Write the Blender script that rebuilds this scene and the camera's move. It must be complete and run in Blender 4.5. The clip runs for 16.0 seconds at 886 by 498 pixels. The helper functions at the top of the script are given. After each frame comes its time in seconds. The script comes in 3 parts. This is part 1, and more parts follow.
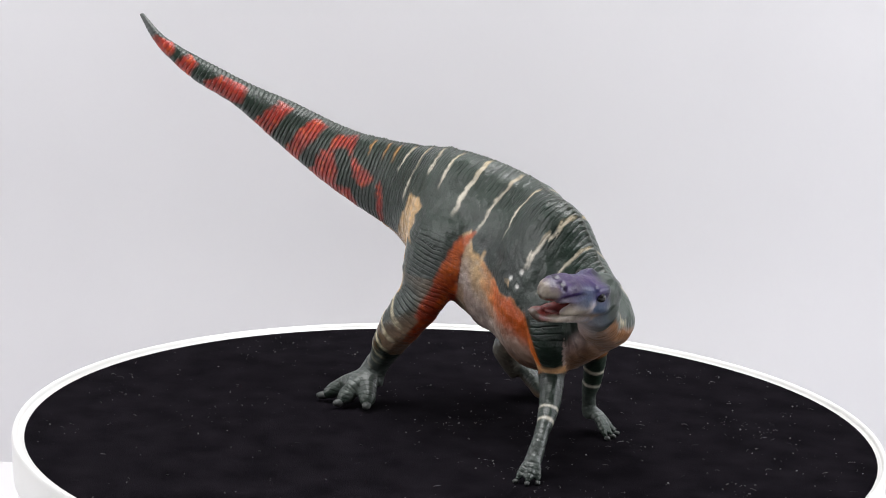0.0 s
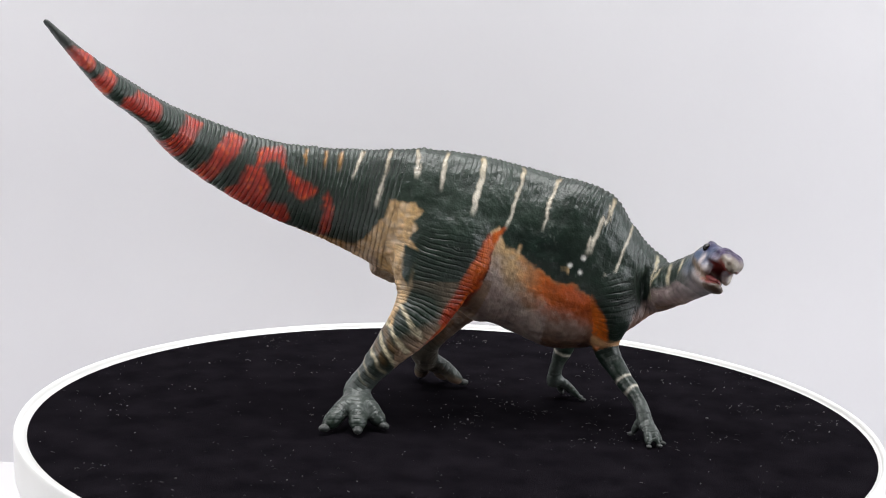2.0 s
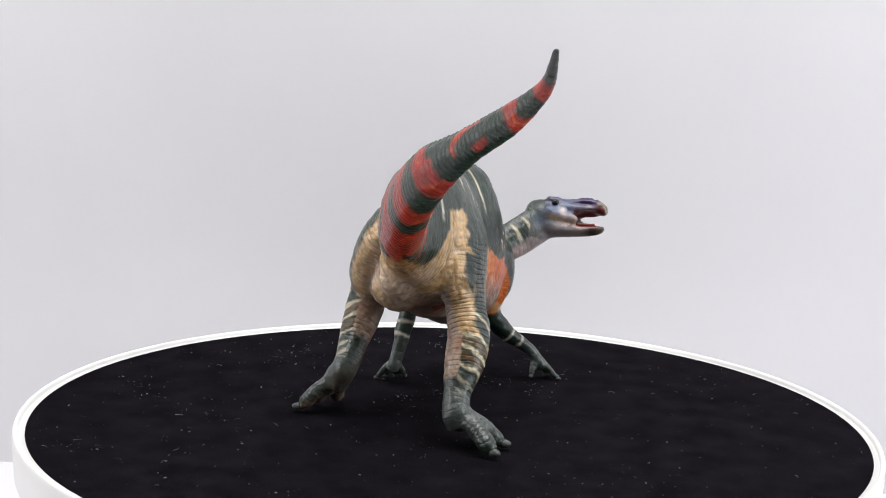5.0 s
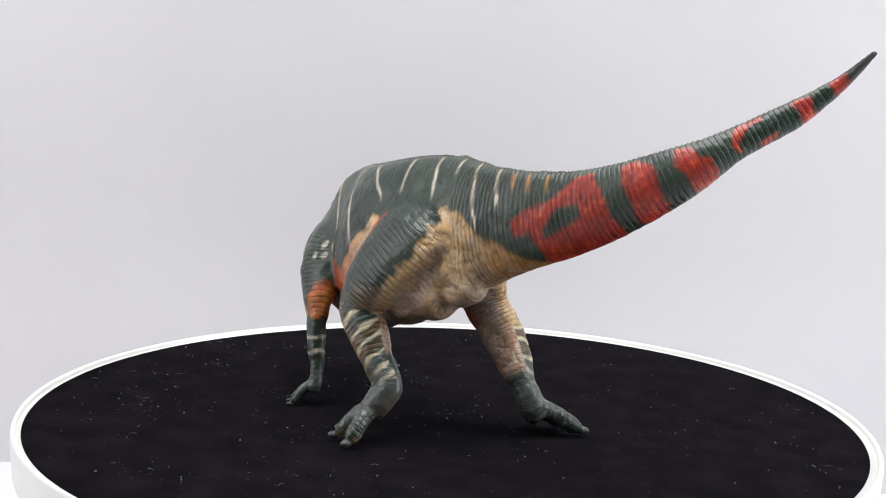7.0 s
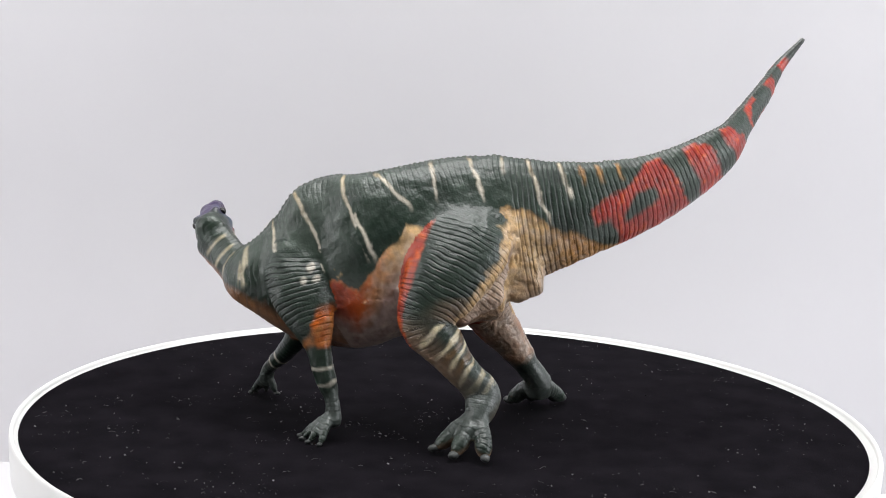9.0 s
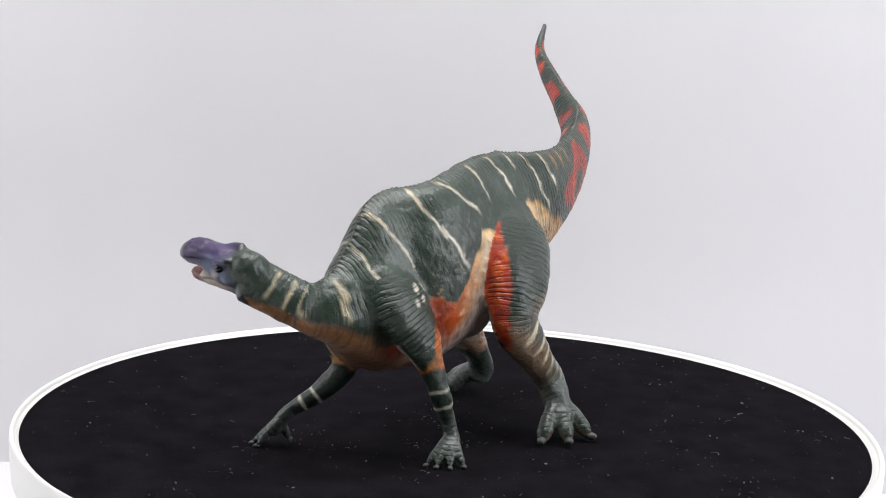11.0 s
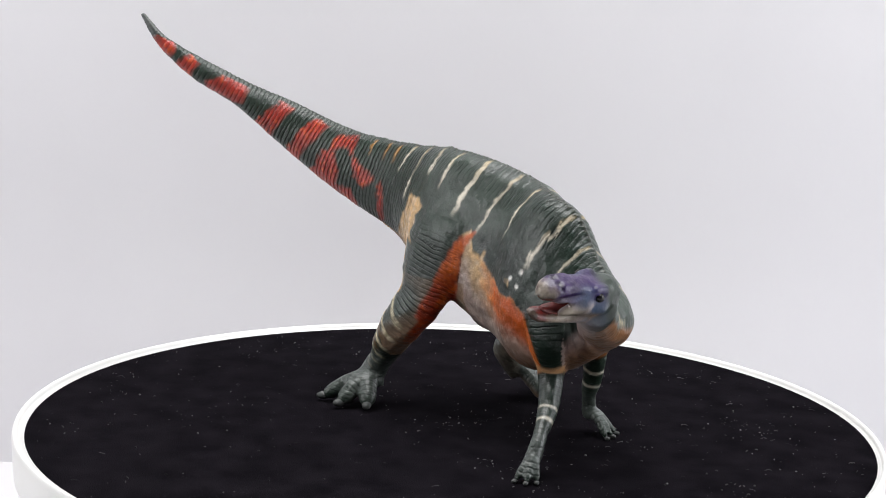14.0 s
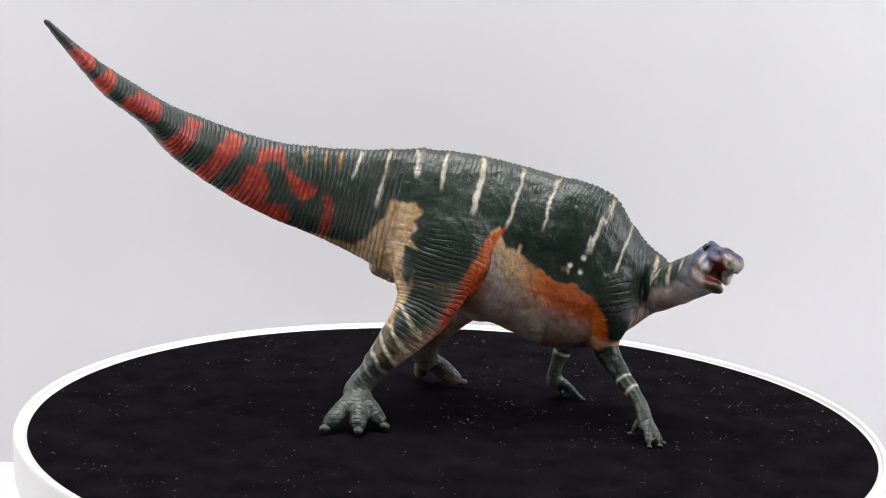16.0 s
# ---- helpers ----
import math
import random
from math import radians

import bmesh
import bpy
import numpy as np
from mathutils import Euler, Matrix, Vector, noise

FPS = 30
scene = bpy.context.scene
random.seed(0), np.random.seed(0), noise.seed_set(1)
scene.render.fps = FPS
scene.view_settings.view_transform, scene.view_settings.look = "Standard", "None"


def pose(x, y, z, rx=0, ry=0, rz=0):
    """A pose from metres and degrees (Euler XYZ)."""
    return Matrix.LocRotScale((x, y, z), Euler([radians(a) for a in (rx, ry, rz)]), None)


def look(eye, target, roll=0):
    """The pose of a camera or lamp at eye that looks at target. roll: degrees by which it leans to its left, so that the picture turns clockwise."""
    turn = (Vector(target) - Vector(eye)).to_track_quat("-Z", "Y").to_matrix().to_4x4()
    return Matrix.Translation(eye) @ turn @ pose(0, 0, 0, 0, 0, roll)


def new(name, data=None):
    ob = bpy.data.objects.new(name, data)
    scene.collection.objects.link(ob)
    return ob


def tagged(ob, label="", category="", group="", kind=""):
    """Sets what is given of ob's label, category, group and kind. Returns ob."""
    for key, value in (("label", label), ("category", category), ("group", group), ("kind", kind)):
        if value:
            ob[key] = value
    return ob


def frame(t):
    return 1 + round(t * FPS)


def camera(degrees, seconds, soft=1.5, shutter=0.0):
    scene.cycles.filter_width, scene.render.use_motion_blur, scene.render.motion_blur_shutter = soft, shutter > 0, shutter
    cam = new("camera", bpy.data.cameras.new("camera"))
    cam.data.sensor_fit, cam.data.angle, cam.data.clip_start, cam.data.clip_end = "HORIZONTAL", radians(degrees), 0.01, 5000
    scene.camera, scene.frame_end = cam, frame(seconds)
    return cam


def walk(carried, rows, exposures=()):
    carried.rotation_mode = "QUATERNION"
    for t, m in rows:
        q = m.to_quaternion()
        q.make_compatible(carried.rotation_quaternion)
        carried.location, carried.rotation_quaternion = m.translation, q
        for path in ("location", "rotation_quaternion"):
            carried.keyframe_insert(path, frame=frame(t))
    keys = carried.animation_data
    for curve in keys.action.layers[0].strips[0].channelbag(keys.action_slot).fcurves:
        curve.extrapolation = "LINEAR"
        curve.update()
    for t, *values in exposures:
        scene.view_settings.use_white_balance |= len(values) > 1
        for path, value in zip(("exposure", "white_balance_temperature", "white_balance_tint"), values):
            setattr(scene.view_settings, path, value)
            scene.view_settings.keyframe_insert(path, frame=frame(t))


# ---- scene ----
TURN = [0.0, 12.68, 25.37, 38.04, 50.72, 63.39, 76.1, 88.85, 101.69, 114.6, 127.58, 140.6, 153.67, 166.74, 179.77, 192.73, 205.64,
        218.52, 231.42, 244.33, 257.3, 270.34, 283.4, 296.36, 309.09, 321.65, 334.19, 346.87, 359.69, 372.56, 385.41, 398.24, 411.06]

cam = camera(32.0, 16.0, soft=1.0)
EYE, AIM = (0.0, -0.4531, 0.12946), (-0.00358, 0.0, 0.05203)
walk(cam, [(0.0, look(EYE, AIM, 2.125)), (16.0, look(EYE, AIM, 2.125))], exposures=[(0.0, 0.0), (16.0, 0.0)])

# ---- light: a white photo booth with diffused panels, out of view, overhead and at both sides ----
world = bpy.data.worlds.new("world")
world.use_nodes = True
world.node_tree.nodes["Background"].inputs[0].default_value = (0.8, 0.82, 0.85, 1)
world.node_tree.nodes["Background"].inputs[1].default_value = 0.25
scene.world = world


def area(name, where, aim, sx, sy, watts, colour):
    data = bpy.data.lights.new(name, "AREA")
    data.shape, data.size, data.size_y, data.energy, data.color = "RECTANGLE", sx, sy, watts, colour
    ob = new(name, data)
    ob.matrix_world = look(where, aim)
    return ob


area("booth_panel", (0.0, -0.02, 0.66), (0.0, 0.0, 0.0), 0.6, 0.4, 4.9, (0.99, 0.985, 0.98))
# unseen side panels, added to brighten faces turned left and right
area("side_panel", (-0.66, -0.12, 0.30), (0.0, 0.0, 0.06), 0.45, 0.45, 1.55, (0.99, 0.985, 0.99))
area("right_side_panel", (0.66, -0.16, 0.30), (0.0, 0.02, 0.06), 0.45, 0.45, 2.6, (0.95, 0.97, 1.0))


# ---- materials ----
def material(name, rough=0.6, colour=(0.5, 0.5, 0.5)):
    m = bpy.data.materials.new(name)
    m.use_nodes = True
    n = m.node_tree.nodes
    b = n["Principled BSDF"]
    b.inputs["Roughness"].default_value = rough
    b.inputs["Base Color"].default_value = (*colour, 1)
    return m, n, m.node_tree.links, b


def mottled(name, c1, c2, scale, rough=0.6, bump=0.1, bump_scale=None, dist=0.0005):
    m, n, l, b = material(name, rough)
    co = n.new("ShaderNodeTexCoord")
    no = n.new("ShaderNodeTexNoise")
    no.inputs["Scale"].default_value, no.inputs["Detail"].default_value = scale, 5
    ra = n.new("ShaderNodeValToRGB")
    ra.color_ramp.elements[0].position, ra.color_ramp.elements[1].position = 0.35, 0.68
    ra.color_ramp.elements[0].color, ra.color_ramp.elements[1].color = (*c1, 1), (*c2, 1)
    l.new(co.outputs["Object"], no.inputs["Vector"])
    l.new(no.outputs["Fac"], ra.inputs[0])
    l.new(ra.outputs[0], b.inputs["Base Color"])
    n2 = n.new("ShaderNodeTexNoise")
    n2.inputs["Scale"].default_value = bump_scale or scale * 8
    l.new(co.outputs["Object"], n2.inputs["Vector"])
    bp = n.new("ShaderNodeBump")
    bp.inputs["Strength"].default_value, bp.inputs["Distance"].default_value = bump, dist
    l.new(n2.outputs["Fac"], bp.inputs["Height"])
    l.new(bp.outputs[0], b.inputs["Normal"])
    return m


PAPER = mottled("white_paper", (0.70, 0.692, 0.712), (0.74, 0.732, 0.75), 6, 0.9, 0.05, 300)
PLASTIC = mottled("white_plastic", (0.80, 0.80, 0.77), (0.84, 0.84, 0.82), 20, 0.35, 0.03, 900)
VELVET = mottled("black_velvet", (0.0046, 0.0040, 0.0054), (0.0092, 0.0079, 0.0102), 90, 0.95, 0.3, 2500)
VELVET.node_tree.nodes["Principled BSDF"].inputs["Specular IOR Level"].default_value = 0.0
VELVET.node_tree.nodes["Principled BSDF"].inputs["Sheen Weight"].default_value = 0.0105
VELVET.node_tree.nodes["Principled BSDF"].inputs["Sheen Roughness"].default_value = 0.4
_n, _l = VELVET.node_tree.nodes, VELVET.node_tree.links
_lean = _n.new("ShaderNodeVectorTransform")         # the pile leans one way across the pad
_lean.vector_type, _lean.convert_from, _lean.convert_to = "NORMAL", "OBJECT", "WORLD"
_lean.inputs[0].default_value = (-0.21, -0.10, 0.972)
_l.new(_lean.outputs[0], [q for q in _n if q.type == "BUMP"][0].inputs["Normal"])
LINT = mottled("lint", (0.10, 0.095, 0.10), (0.38, 0.36, 0.37), 900, 0.9)
_n, _l = LINT.node_tree.nodes, LINT.node_tree.links
_g = _n.new("ShaderNodeNewGeometry")
_r = _n.new("ShaderNodeValToRGB")
_r.color_ramp.elements[0].color, _r.color_ramp.elements[1].color = (0.022, 0.02, 0.022, 1), (0.27, 0.26, 0.265, 1)
_r.color_ramp.elements[0].position, _r.color_ramp.elements[1].position = 0.5, 1.0
_l.new(_g.outputs["Random Per Island"], _r.inputs[0])
_l.new(_r.outputs[0], _n["Principled BSDF"].inputs["Base Color"])
GREY_CLOTH = mottled("grey_cloth", (0.055, 0.055, 0.055), (0.075, 0.075, 0.075), 9, 0.9)
EYE_MAT = mottled("painted_eye", (0.004, 0.004, 0.005), (0.012, 0.010, 0.008), 900, 0.12)
MOUTH = mottled("painted_mouth", (0.10, 0.018, 0.016), (0.18, 0.035, 0.032), 700, 0.4)
CLAW = mottled("painted_claw", (0.035, 0.04, 0.038), (0.07, 0.075, 0.07), 600, 0.5)


def skin_material():
    m, n, l, b = material("painted_skin", 0.5)

    def node(kind, **kw):
        q = n.new(kind)
        for k, val in kw.items():
            q.inputs[k.replace("_", " ")].default_value = val
        return q

    def math_(op, a, c=None):
        q = n.new("ShaderNodeMath")
        q.operation = op
        for i, val in enumerate((a, c)):
            if val is None:
                continue
            if isinstance(val, (int, float)):
                q.inputs[i].default_value = val
            else:
                l.new(val, q.inputs[i])
        return q.outputs[0]

    paint = n.new("ShaderNodeVertexColor")
    paint.layer_name = "paint"
    ring = n.new("ShaderNodeAttribute")
    ring.attribute_name = "ring"
    fold = n.new("ShaderNodeAttribute")
    fold.attribute_name = "fold"
    co = n.new("ShaderNodeTexCoord")
    warp = node("ShaderNodeTexNoise", Scale=170.0, Detail=2.0)
    l.new(co.outputs["Object"], warp.inputs["Vector"])
    # rings of skin folds, spaced in millimetres along each limb
    phase = math_("MULTIPLY_ADD", ring.outputs["Fac"], 4.2)
    phase.node.inputs[2].default_value = 0
    phase2 = math_("ADD", phase, math_("MULTIPLY", warp.outputs["Fac"], 3.5))
    wave = math_("SINE", phase2)
    groove = math_("MULTIPLY", math_("POWER", math_("ABSOLUTE", math_("MULTIPLY_ADD", wave, 0.5)), 3.2), fold.outputs["Fac"])
    wave_half = groove.node.inputs[0].links[0].from_node.inputs[0].links[0].from_node.inputs[0].links[0].from_node
    wave_half.inputs[2].default_value = 0.5
    grain = node("ShaderNodeTexVoronoi", Scale=1500.0)
    l.new(co.outputs["Object"], grain.inputs["Vector"])
    fine = node("ShaderNodeTexNoise", Scale=900.0, Detail=4.0)
    l.new(co.outputs["Object"], fine.inputs["Vector"])
    height = math_("ADD", math_("MULTIPLY", groove, -1.0), math_("MULTIPLY", fine.outputs["Fac"], 0.22))
    height2 = math_("ADD", height, math_("MULTIPLY", grain.outputs["Distance"], 0.12))
    bp = n.new("ShaderNodeBump")
    bp.inputs["Strength"].default_value, bp.inputs["Distance"].default_value = 0.9, 0.0005
    l.new(height2, bp.inputs["Height"])
    l.new(bp.outputs[0], b.inputs["Normal"])
    # dark wash settled in the folds, and patchy drybrushing
    patch = node("ShaderNodeTexNoise", Scale=60.0, Detail=5.0)
    l.new(co.outputs["Object"], patch.inputs["Vector"])
    broad = node("ShaderNodeTexNoise", Scale=110.0, Detail=3.0)
    l.new(co.outputs["Object"], broad.inputs["Vector"])
    wash = math_("MULTIPLY_ADD", broad.outputs["Fac"], 1.9)
    wash.node.inputs[2].default_value = -0.4
    wash.node.use_clamp = True
    tone = math_("MULTIPLY_ADD", patch.outputs["Fac"], 0.55)
    tone.node.inputs[2].default_value = 0.72
    tone2 = math_("MULTIPLY", tone, math_("SUBTRACT", 1.0, math_("MULTIPLY", groove, wash)))
    tone3 = math_("MULTIPLY", tone2, math_("MULTIPLY_ADD", fine.outputs["Fac"], 0.5))
    tone3.node.inputs[1].links[0].from_node.inputs[2].default_value = 0.75
    mul = n.new("ShaderNodeMix")
    mul.data_type, mul.blend_type = "RGBA", "MULTIPLY"
    mul.inputs[0].default_value = 1.0
    l.new(paint.outputs["Color"], mul.inputs[6])
    l.new(tone3, mul.inputs[7])
    l.new(mul.outputs[2], b.inputs["Base Color"])
    ro = math_("MULTIPLY_ADD", fine.outputs["Fac"], 0.25)
    ro.node.inputs[2].default_value = 0.24
    l.new(ro, b.inputs["Roughness"])
    return m


SKIN = skin_material()
SKIN.node_tree.nodes["Principled BSDF"].inputs["Specular IOR Level"].default_value = 0.5
SKIN.node_tree.nodes["Principled BSDF"].inputs["Coat Weight"].default_value = 0.15
SKIN.node_tree.nodes["Principled BSDF"].inputs["Coat Roughness"].default_value = 0.16


# ---- mesh helpers ----
def part(name, bm, mat, parent=None, label="", smooth=True):
    me = bpy.data.meshes.new(name)
    bm.normal_update()
    bm.to_mesh(me)
    bm.free()
    for p in me.polygons:
        p.use_smooth = smooth
    me.materials.append(mat)
    ob = new(name, me)
    ob.parent = parent
    if label:
        ob["label"] = label
    return ob


def lathe(profile, n=160, cx=0.0, cy=0.0):
    """A closed ring or disc turned from (radius, height) pairs in millimetres."""
    bm = bmesh.new()
    rings = []
    for r, z in profile:
        if r < 1e-6:
            rings.append([bm.verts.new((cx, cy, z / 1000))])
        else:
            rings.append([bm.verts.new((cx + r / 1000 * math.cos(2 * math.pi * i / n), cy + r / 1000 * math.sin(2 * math.pi * i / n), z / 1000)) for i in range(n)])
    for a, b in zip(rings, rings[1:]):
        for i in range(n):
            j = (i + 1) % n
            q = [a[i % len(a)], a[j % len(a)], b[j % len(b)], b[i % len(b)]]
            q = [v for k, v in enumerate(q) if v not in q[:k]]
            if len(q) > 2:
                bm.faces.new(q)
    bmesh.ops.recalc_face_normals(bm, faces=bm.faces)
    return bm


def slab(x0, x1, y0, y1, z0, z1, bevel=0.0):
    bm = bmesh.new()
    bmesh.ops.create_cube(bm, size=1)
    for v in bm.verts:
        v.co = Vector(((x0 + x1) / 2 + v.co.x * (x1 - x0), (y0 + y1) / 2 + v.co.y * (y1 - y0), (z0 + z1) / 2 + v.co.z * (z1 - z0)))
    if bevel:
        bmesh.ops.bevel(bm, geom=bm.edges[:], offset=bevel, segments=2, affect="EDGES")
    return bm


# ---- the booth ----
TABLE_Z = -0.075
tagged(part("table", slab(-0.9, 0.9, -0.9, 0.9, TABLE_Z - 0.03, TABLE_Z), PAPER, smooth=False), "white paper-covered table top under the turntable", "table", kind="structure")


def backdrop_mesh():
    """A hung white sheet that sags in shallow folds."""
    bm = bmesh.new()
    nx, nz = 90, 60
    grid = []
    for k in range(2):
        for j in range(nz + 1):
            for i in range(nx + 1):
                x, z = -0.85 + 1.7 * i / nx, TABLE_Z + 0.8 * j / nz
                y = 0.172 + 0.004 * math.sin(4.1 * x + 3 * z) + 0.003 * noise.noise((x * 4, z * 6, 1)) + 0.002 * k
                grid.append(bm.verts.new((x, y, z)))
    w = nx + 1
    for k in range(2):
        o = k * w * (nz + 1)
        for j in range(nz):
            for i in range(nx):
                bm.faces.new([grid[o + j * w + i], grid[o + j * w + i + 1], grid[o + (j + 1) * w + i + 1], grid[o + (j + 1) * w + i]])
    return bm


tagged(part("backdrop", backdrop_mesh(), PAPER), "plain white cloth backdrop hung behind the turntable", "backdrop", kind="structure")
tagged(part("wall_west", slab(-0.93, -0.9, -0.9, 0.9, TABLE_Z, 0.75), PAPER, smooth=False), "plain white booth side wall", "wall", kind="structure")
tagged(part("wall_east", slab(0.9, 0.93, -0.9, 0.9, TABLE_Z, 0.75), PAPER, smooth=False), "plain white booth side wall", "wall", kind="structure")
# out of view, added dark so camera-facing surfaces get little fill light
tagged(part("wall_south", slab(-0.93, 0.93, -0.93, -0.9, TABLE_Z, 0.75), GREY_CLOTH, smooth=False), "unseen dark grey wall behind the camera, added to cut fill light", "wall", kind="structure")
tagged(part("ceiling", slab(-0.93, 0.93, -0.93, 0.93, 0.75, 0.78), PAPER, smooth=False), "plain white booth ceiling", "ceiling", kind="structure")

# ---- the turntable ----
OFF = (0.0008, -0.00099)
turntable = new("turntable")
tagged(turntable, "round white plastic turntable with black velvet top, slowly turning", "turntable")
part("platter", lathe([(0, -0.25), (126.3, -0.25), (126.35, 0.3), (126.6, 0.9), (127.0, 1.25), (127.4, 1.3), (127.6, 1.1), (127.85, 0.5), (127.95, -0.4),
                       (127.5, -11), (127.0, -12.5), (126.0, -13.2), (0, -13.2)], 200, 0.0004, -0.0005), PLASTIC, turntable, "white plastic platter with a rounded lip")
part("velvet_pad", lathe([(0, 0.0), (60, 0.02), (123.6, 0.0), (124.6, -0.15), (125.0, -0.6), (125.0, -1.15), (0, -1.15)], 200, *OFF), VELVET, turntable, "black velvet pad flecked with lint")
base = part("electric_stand", lathe([(0, -14), (112, -14), (115, -17), (118, -70), (118, -74), (116, -75), (0, -75)], 160), PLASTIC)
tagged(base, "round white plastic motor housing under the turning platter", "stand")


def lint_mesh():
    bm = bmesh.new()
    rng = random.Random(5)
    tufts = [(0.118 * math.sqrt(rng.random()), rng.random() * 6.283, rng.uniform(0.003, 0.012)) for _ in range(46)]
    for k in range(1250):
        if k % 5 < 3:
            r0, a0, wide = tufts[rng.randrange(len(tufts))]
            x, y = r0 * math.cos(a0) + rng.gauss(0, wide), r0 * math.sin(a0) + rng.gauss(0, wide)
            if math.hypot(x, y) > 0.122:
                continue
        else:
            r, a = 0.122 * math.sqrt(rng.random()), rng.random() * 6.283
            x, y = r * math.cos(a), r * math.sin(a)
        s = rng.choice((0.00008, 0.0001, 0.00012, 0.00015, 0.0002, 0.00028))
        if k % 6 == 0:
            # a short curled fibre
            ang, bend, length = rng.random() * 6.28, rng.uniform(-1.5, 1.5), rng.uniform(0.0006, 0.0024)
            prev = None
            for i in range(6):
                c = (x, y, 0.00016 + 0.0002 * math.sin(i / 5 * 3.14))
                d = 0.00004
                ringv = [bm.verts.new((c[0] + d * math.cos(ang + 1.57) * u, c[1] + d * math.sin(ang + 1.57) * u, c[2] + d * v)) for u, v in ((1, 0), (0, 1), (-1, 0), (0, -1))]
                if prev:
                    for q in range(4):
                        bm.faces.new([prev[q], prev[(q + 1) % 4], ringv[(q + 1) % 4], ringv[q]])
                prev = ringv
                x, y, ang = x + math.cos(ang) * length / 5, y + math.sin(ang) * length / 5, ang + bend / 5
        else:
            m = Matrix.Translation((x, y, s * 0.3)) @ Euler((rng.random(), rng.random(), rng.random() * 6)).to_matrix().to_4x4() @ Matrix.Diagonal((s * rng.uniform(0.6, 2.2), s, s * 0.6, 1))
            bmesh.ops.create_icosphere(bm, subdivisions=1, radius=1, matrix=m)
    return bm


lint = tagged(part("lint", lint_mesh(), LINT), "pale specks and fibres of lint on black velvet", "lint", kind="stuff")

# ---- the dinosaur figure; millimetres, in the turntable's space at the start ----
HD, RT = np.array((0.6, -0.8, 0.0)), np.array((-0.8, -0.6, 0.0))

# tail tip to the back of the head: x, y, z, half width, half height
SPINE = [(-105.4, 55.5, 116.8, 1.1, 1.1), (-97.6, 51.6, 107.9, 1.9, 2.3), (-86.0, 52.2, 99.5, 2.8, 3.8), (-71.4, 53.4, 91.4, 3.8, 4.4),
         (-56.8, 53.8, 82.8, 4.9, 7.3), (-36.0, 44.3, 71.9, 5.8, 10.6), (-15.9, 30.1, 65.5, 7.0, 14.9), (0.2, 8.9, 59.9, 12.4, 21.4),
         (20.0, -10.6, 51.2, 14.0, 24.5), (26.0, -23.9, 47.2, 12.8, 25.8), (33.5, -33.2, 44.0, 11.1, 20.8), (40.8, -43.0, 43.1, 8.8, 10.3),
         (39.0, -51.2, 44.0, 5.7, 6.6), (37.0, -65.0, 51.0, 5.6, 6.6)]
# limbs: x, y, z, half depth along the body, half thickness across it
LEG_RH = [(-0.6, 5.6, 67.0, 9.0, 4.0), (-3.0, 1.0, 58.0, 15.2, 6.9), (-6.4, 2.0, 46.5, 13.4, 6.4), (-9.4, 2.6, 37.0, 9.6, 5.6), (-14.2, 4.6, 29.5, 7.2, 6.2),
          (-18.3, 9.2, 22.0, 5.2, 5.9), (-21.4, 13.6, 15.0, 3.7, 4.1), (-24.0, 15.8, 10.0, 3.9, 4.2), (-25.0, 14.8, 6.6, 4.2, 4.2)]
LEG_LH = [(3.4, 10.2, 67.0, 9.0, 4.0), (12.0, 12.8, 58.0, 14.4, 7.8), (21.4, 12.8, 46.5, 11.9, 7.4), (26.6, 11.8, 36.5, 8.2, 5.9), (23.9, 16.3, 29.0, 6.4, 5.7),
          (20.9, 21.2, 22.5, 4.8, 4.6), (17.6, 25.8, 16.5, 5.0, 3.8), (19.4, 26.9, 12.6, 4.5, 4.1), (22.4, 27.2, 8.8, 3.0, 4.0)]
LEG_RF = [(29.0, -31.0, 52.0, 9.0, 4.0), (26.2, -37.6, 43.0, 8.0, 5.2), (26.6, -39.2, 34.0, 6.1, 4.4), (28.0, -36.4, 25.4, 4.2, 3.7), (27.4, -43.2, 17.0, 2.8, 3.0),
          (25.0, -51.4, 11.0, 2.2, 2.0), (23.6, -54.6, 6.8, 2.2, 2.1), (22.6, -56.2, 4.4, 2.3, 2.2)]
LEG_LF = [(37.0, -28.0, 53.0, 10.0, 4.0), (40.8, -24.2, 43.0, 9.8, 5.4), (41.8, -18.4, 34.0, 7.3, 4.2), (42.0, -14.8, 25.6, 3.8, 3.0), (41.8, -12.2, 18.0, 3.1, 2.8),
          (41.1, -10.0, 11.5, 2.2, 2.2), (41.6, -8.9, 7.4, 2.3, 2.1), (42.2, -8.4, 4.8, 2.4, 2.0)]
TOES = {"rh": ((-25.0, 14.4, 9.0), [(-38.8, 13.9, 2.3), (-33.4, 6.4, 2.3), (-25.2, 4.6, 2.3)], 3.2, 2.4),
        "lh": ((20.6, 27.4, 11.4), [(30.6, 20.6, 2.2), (31.6, 28.0, 2.2), (27.8, 35.4, 2.2)], 2.7, 2.2),
        "rf": ((23.8, -54.0, 6.8), [(18.6, -59.6, 1.1), (21.4, -61.2, 1.1), (24.2, -60.4, 1.1), (22.4, -51.4, 2.2)], 1.6, 1.0),
        "lf": ((41.9, -9.0, 7.2), [(46.4, -16.6, 1.1), (48.2, -14.2, 1.1), (49.4, -10.8, 1.1), (48.8, -7.0, 1.1)], 1.6, 1.0)}
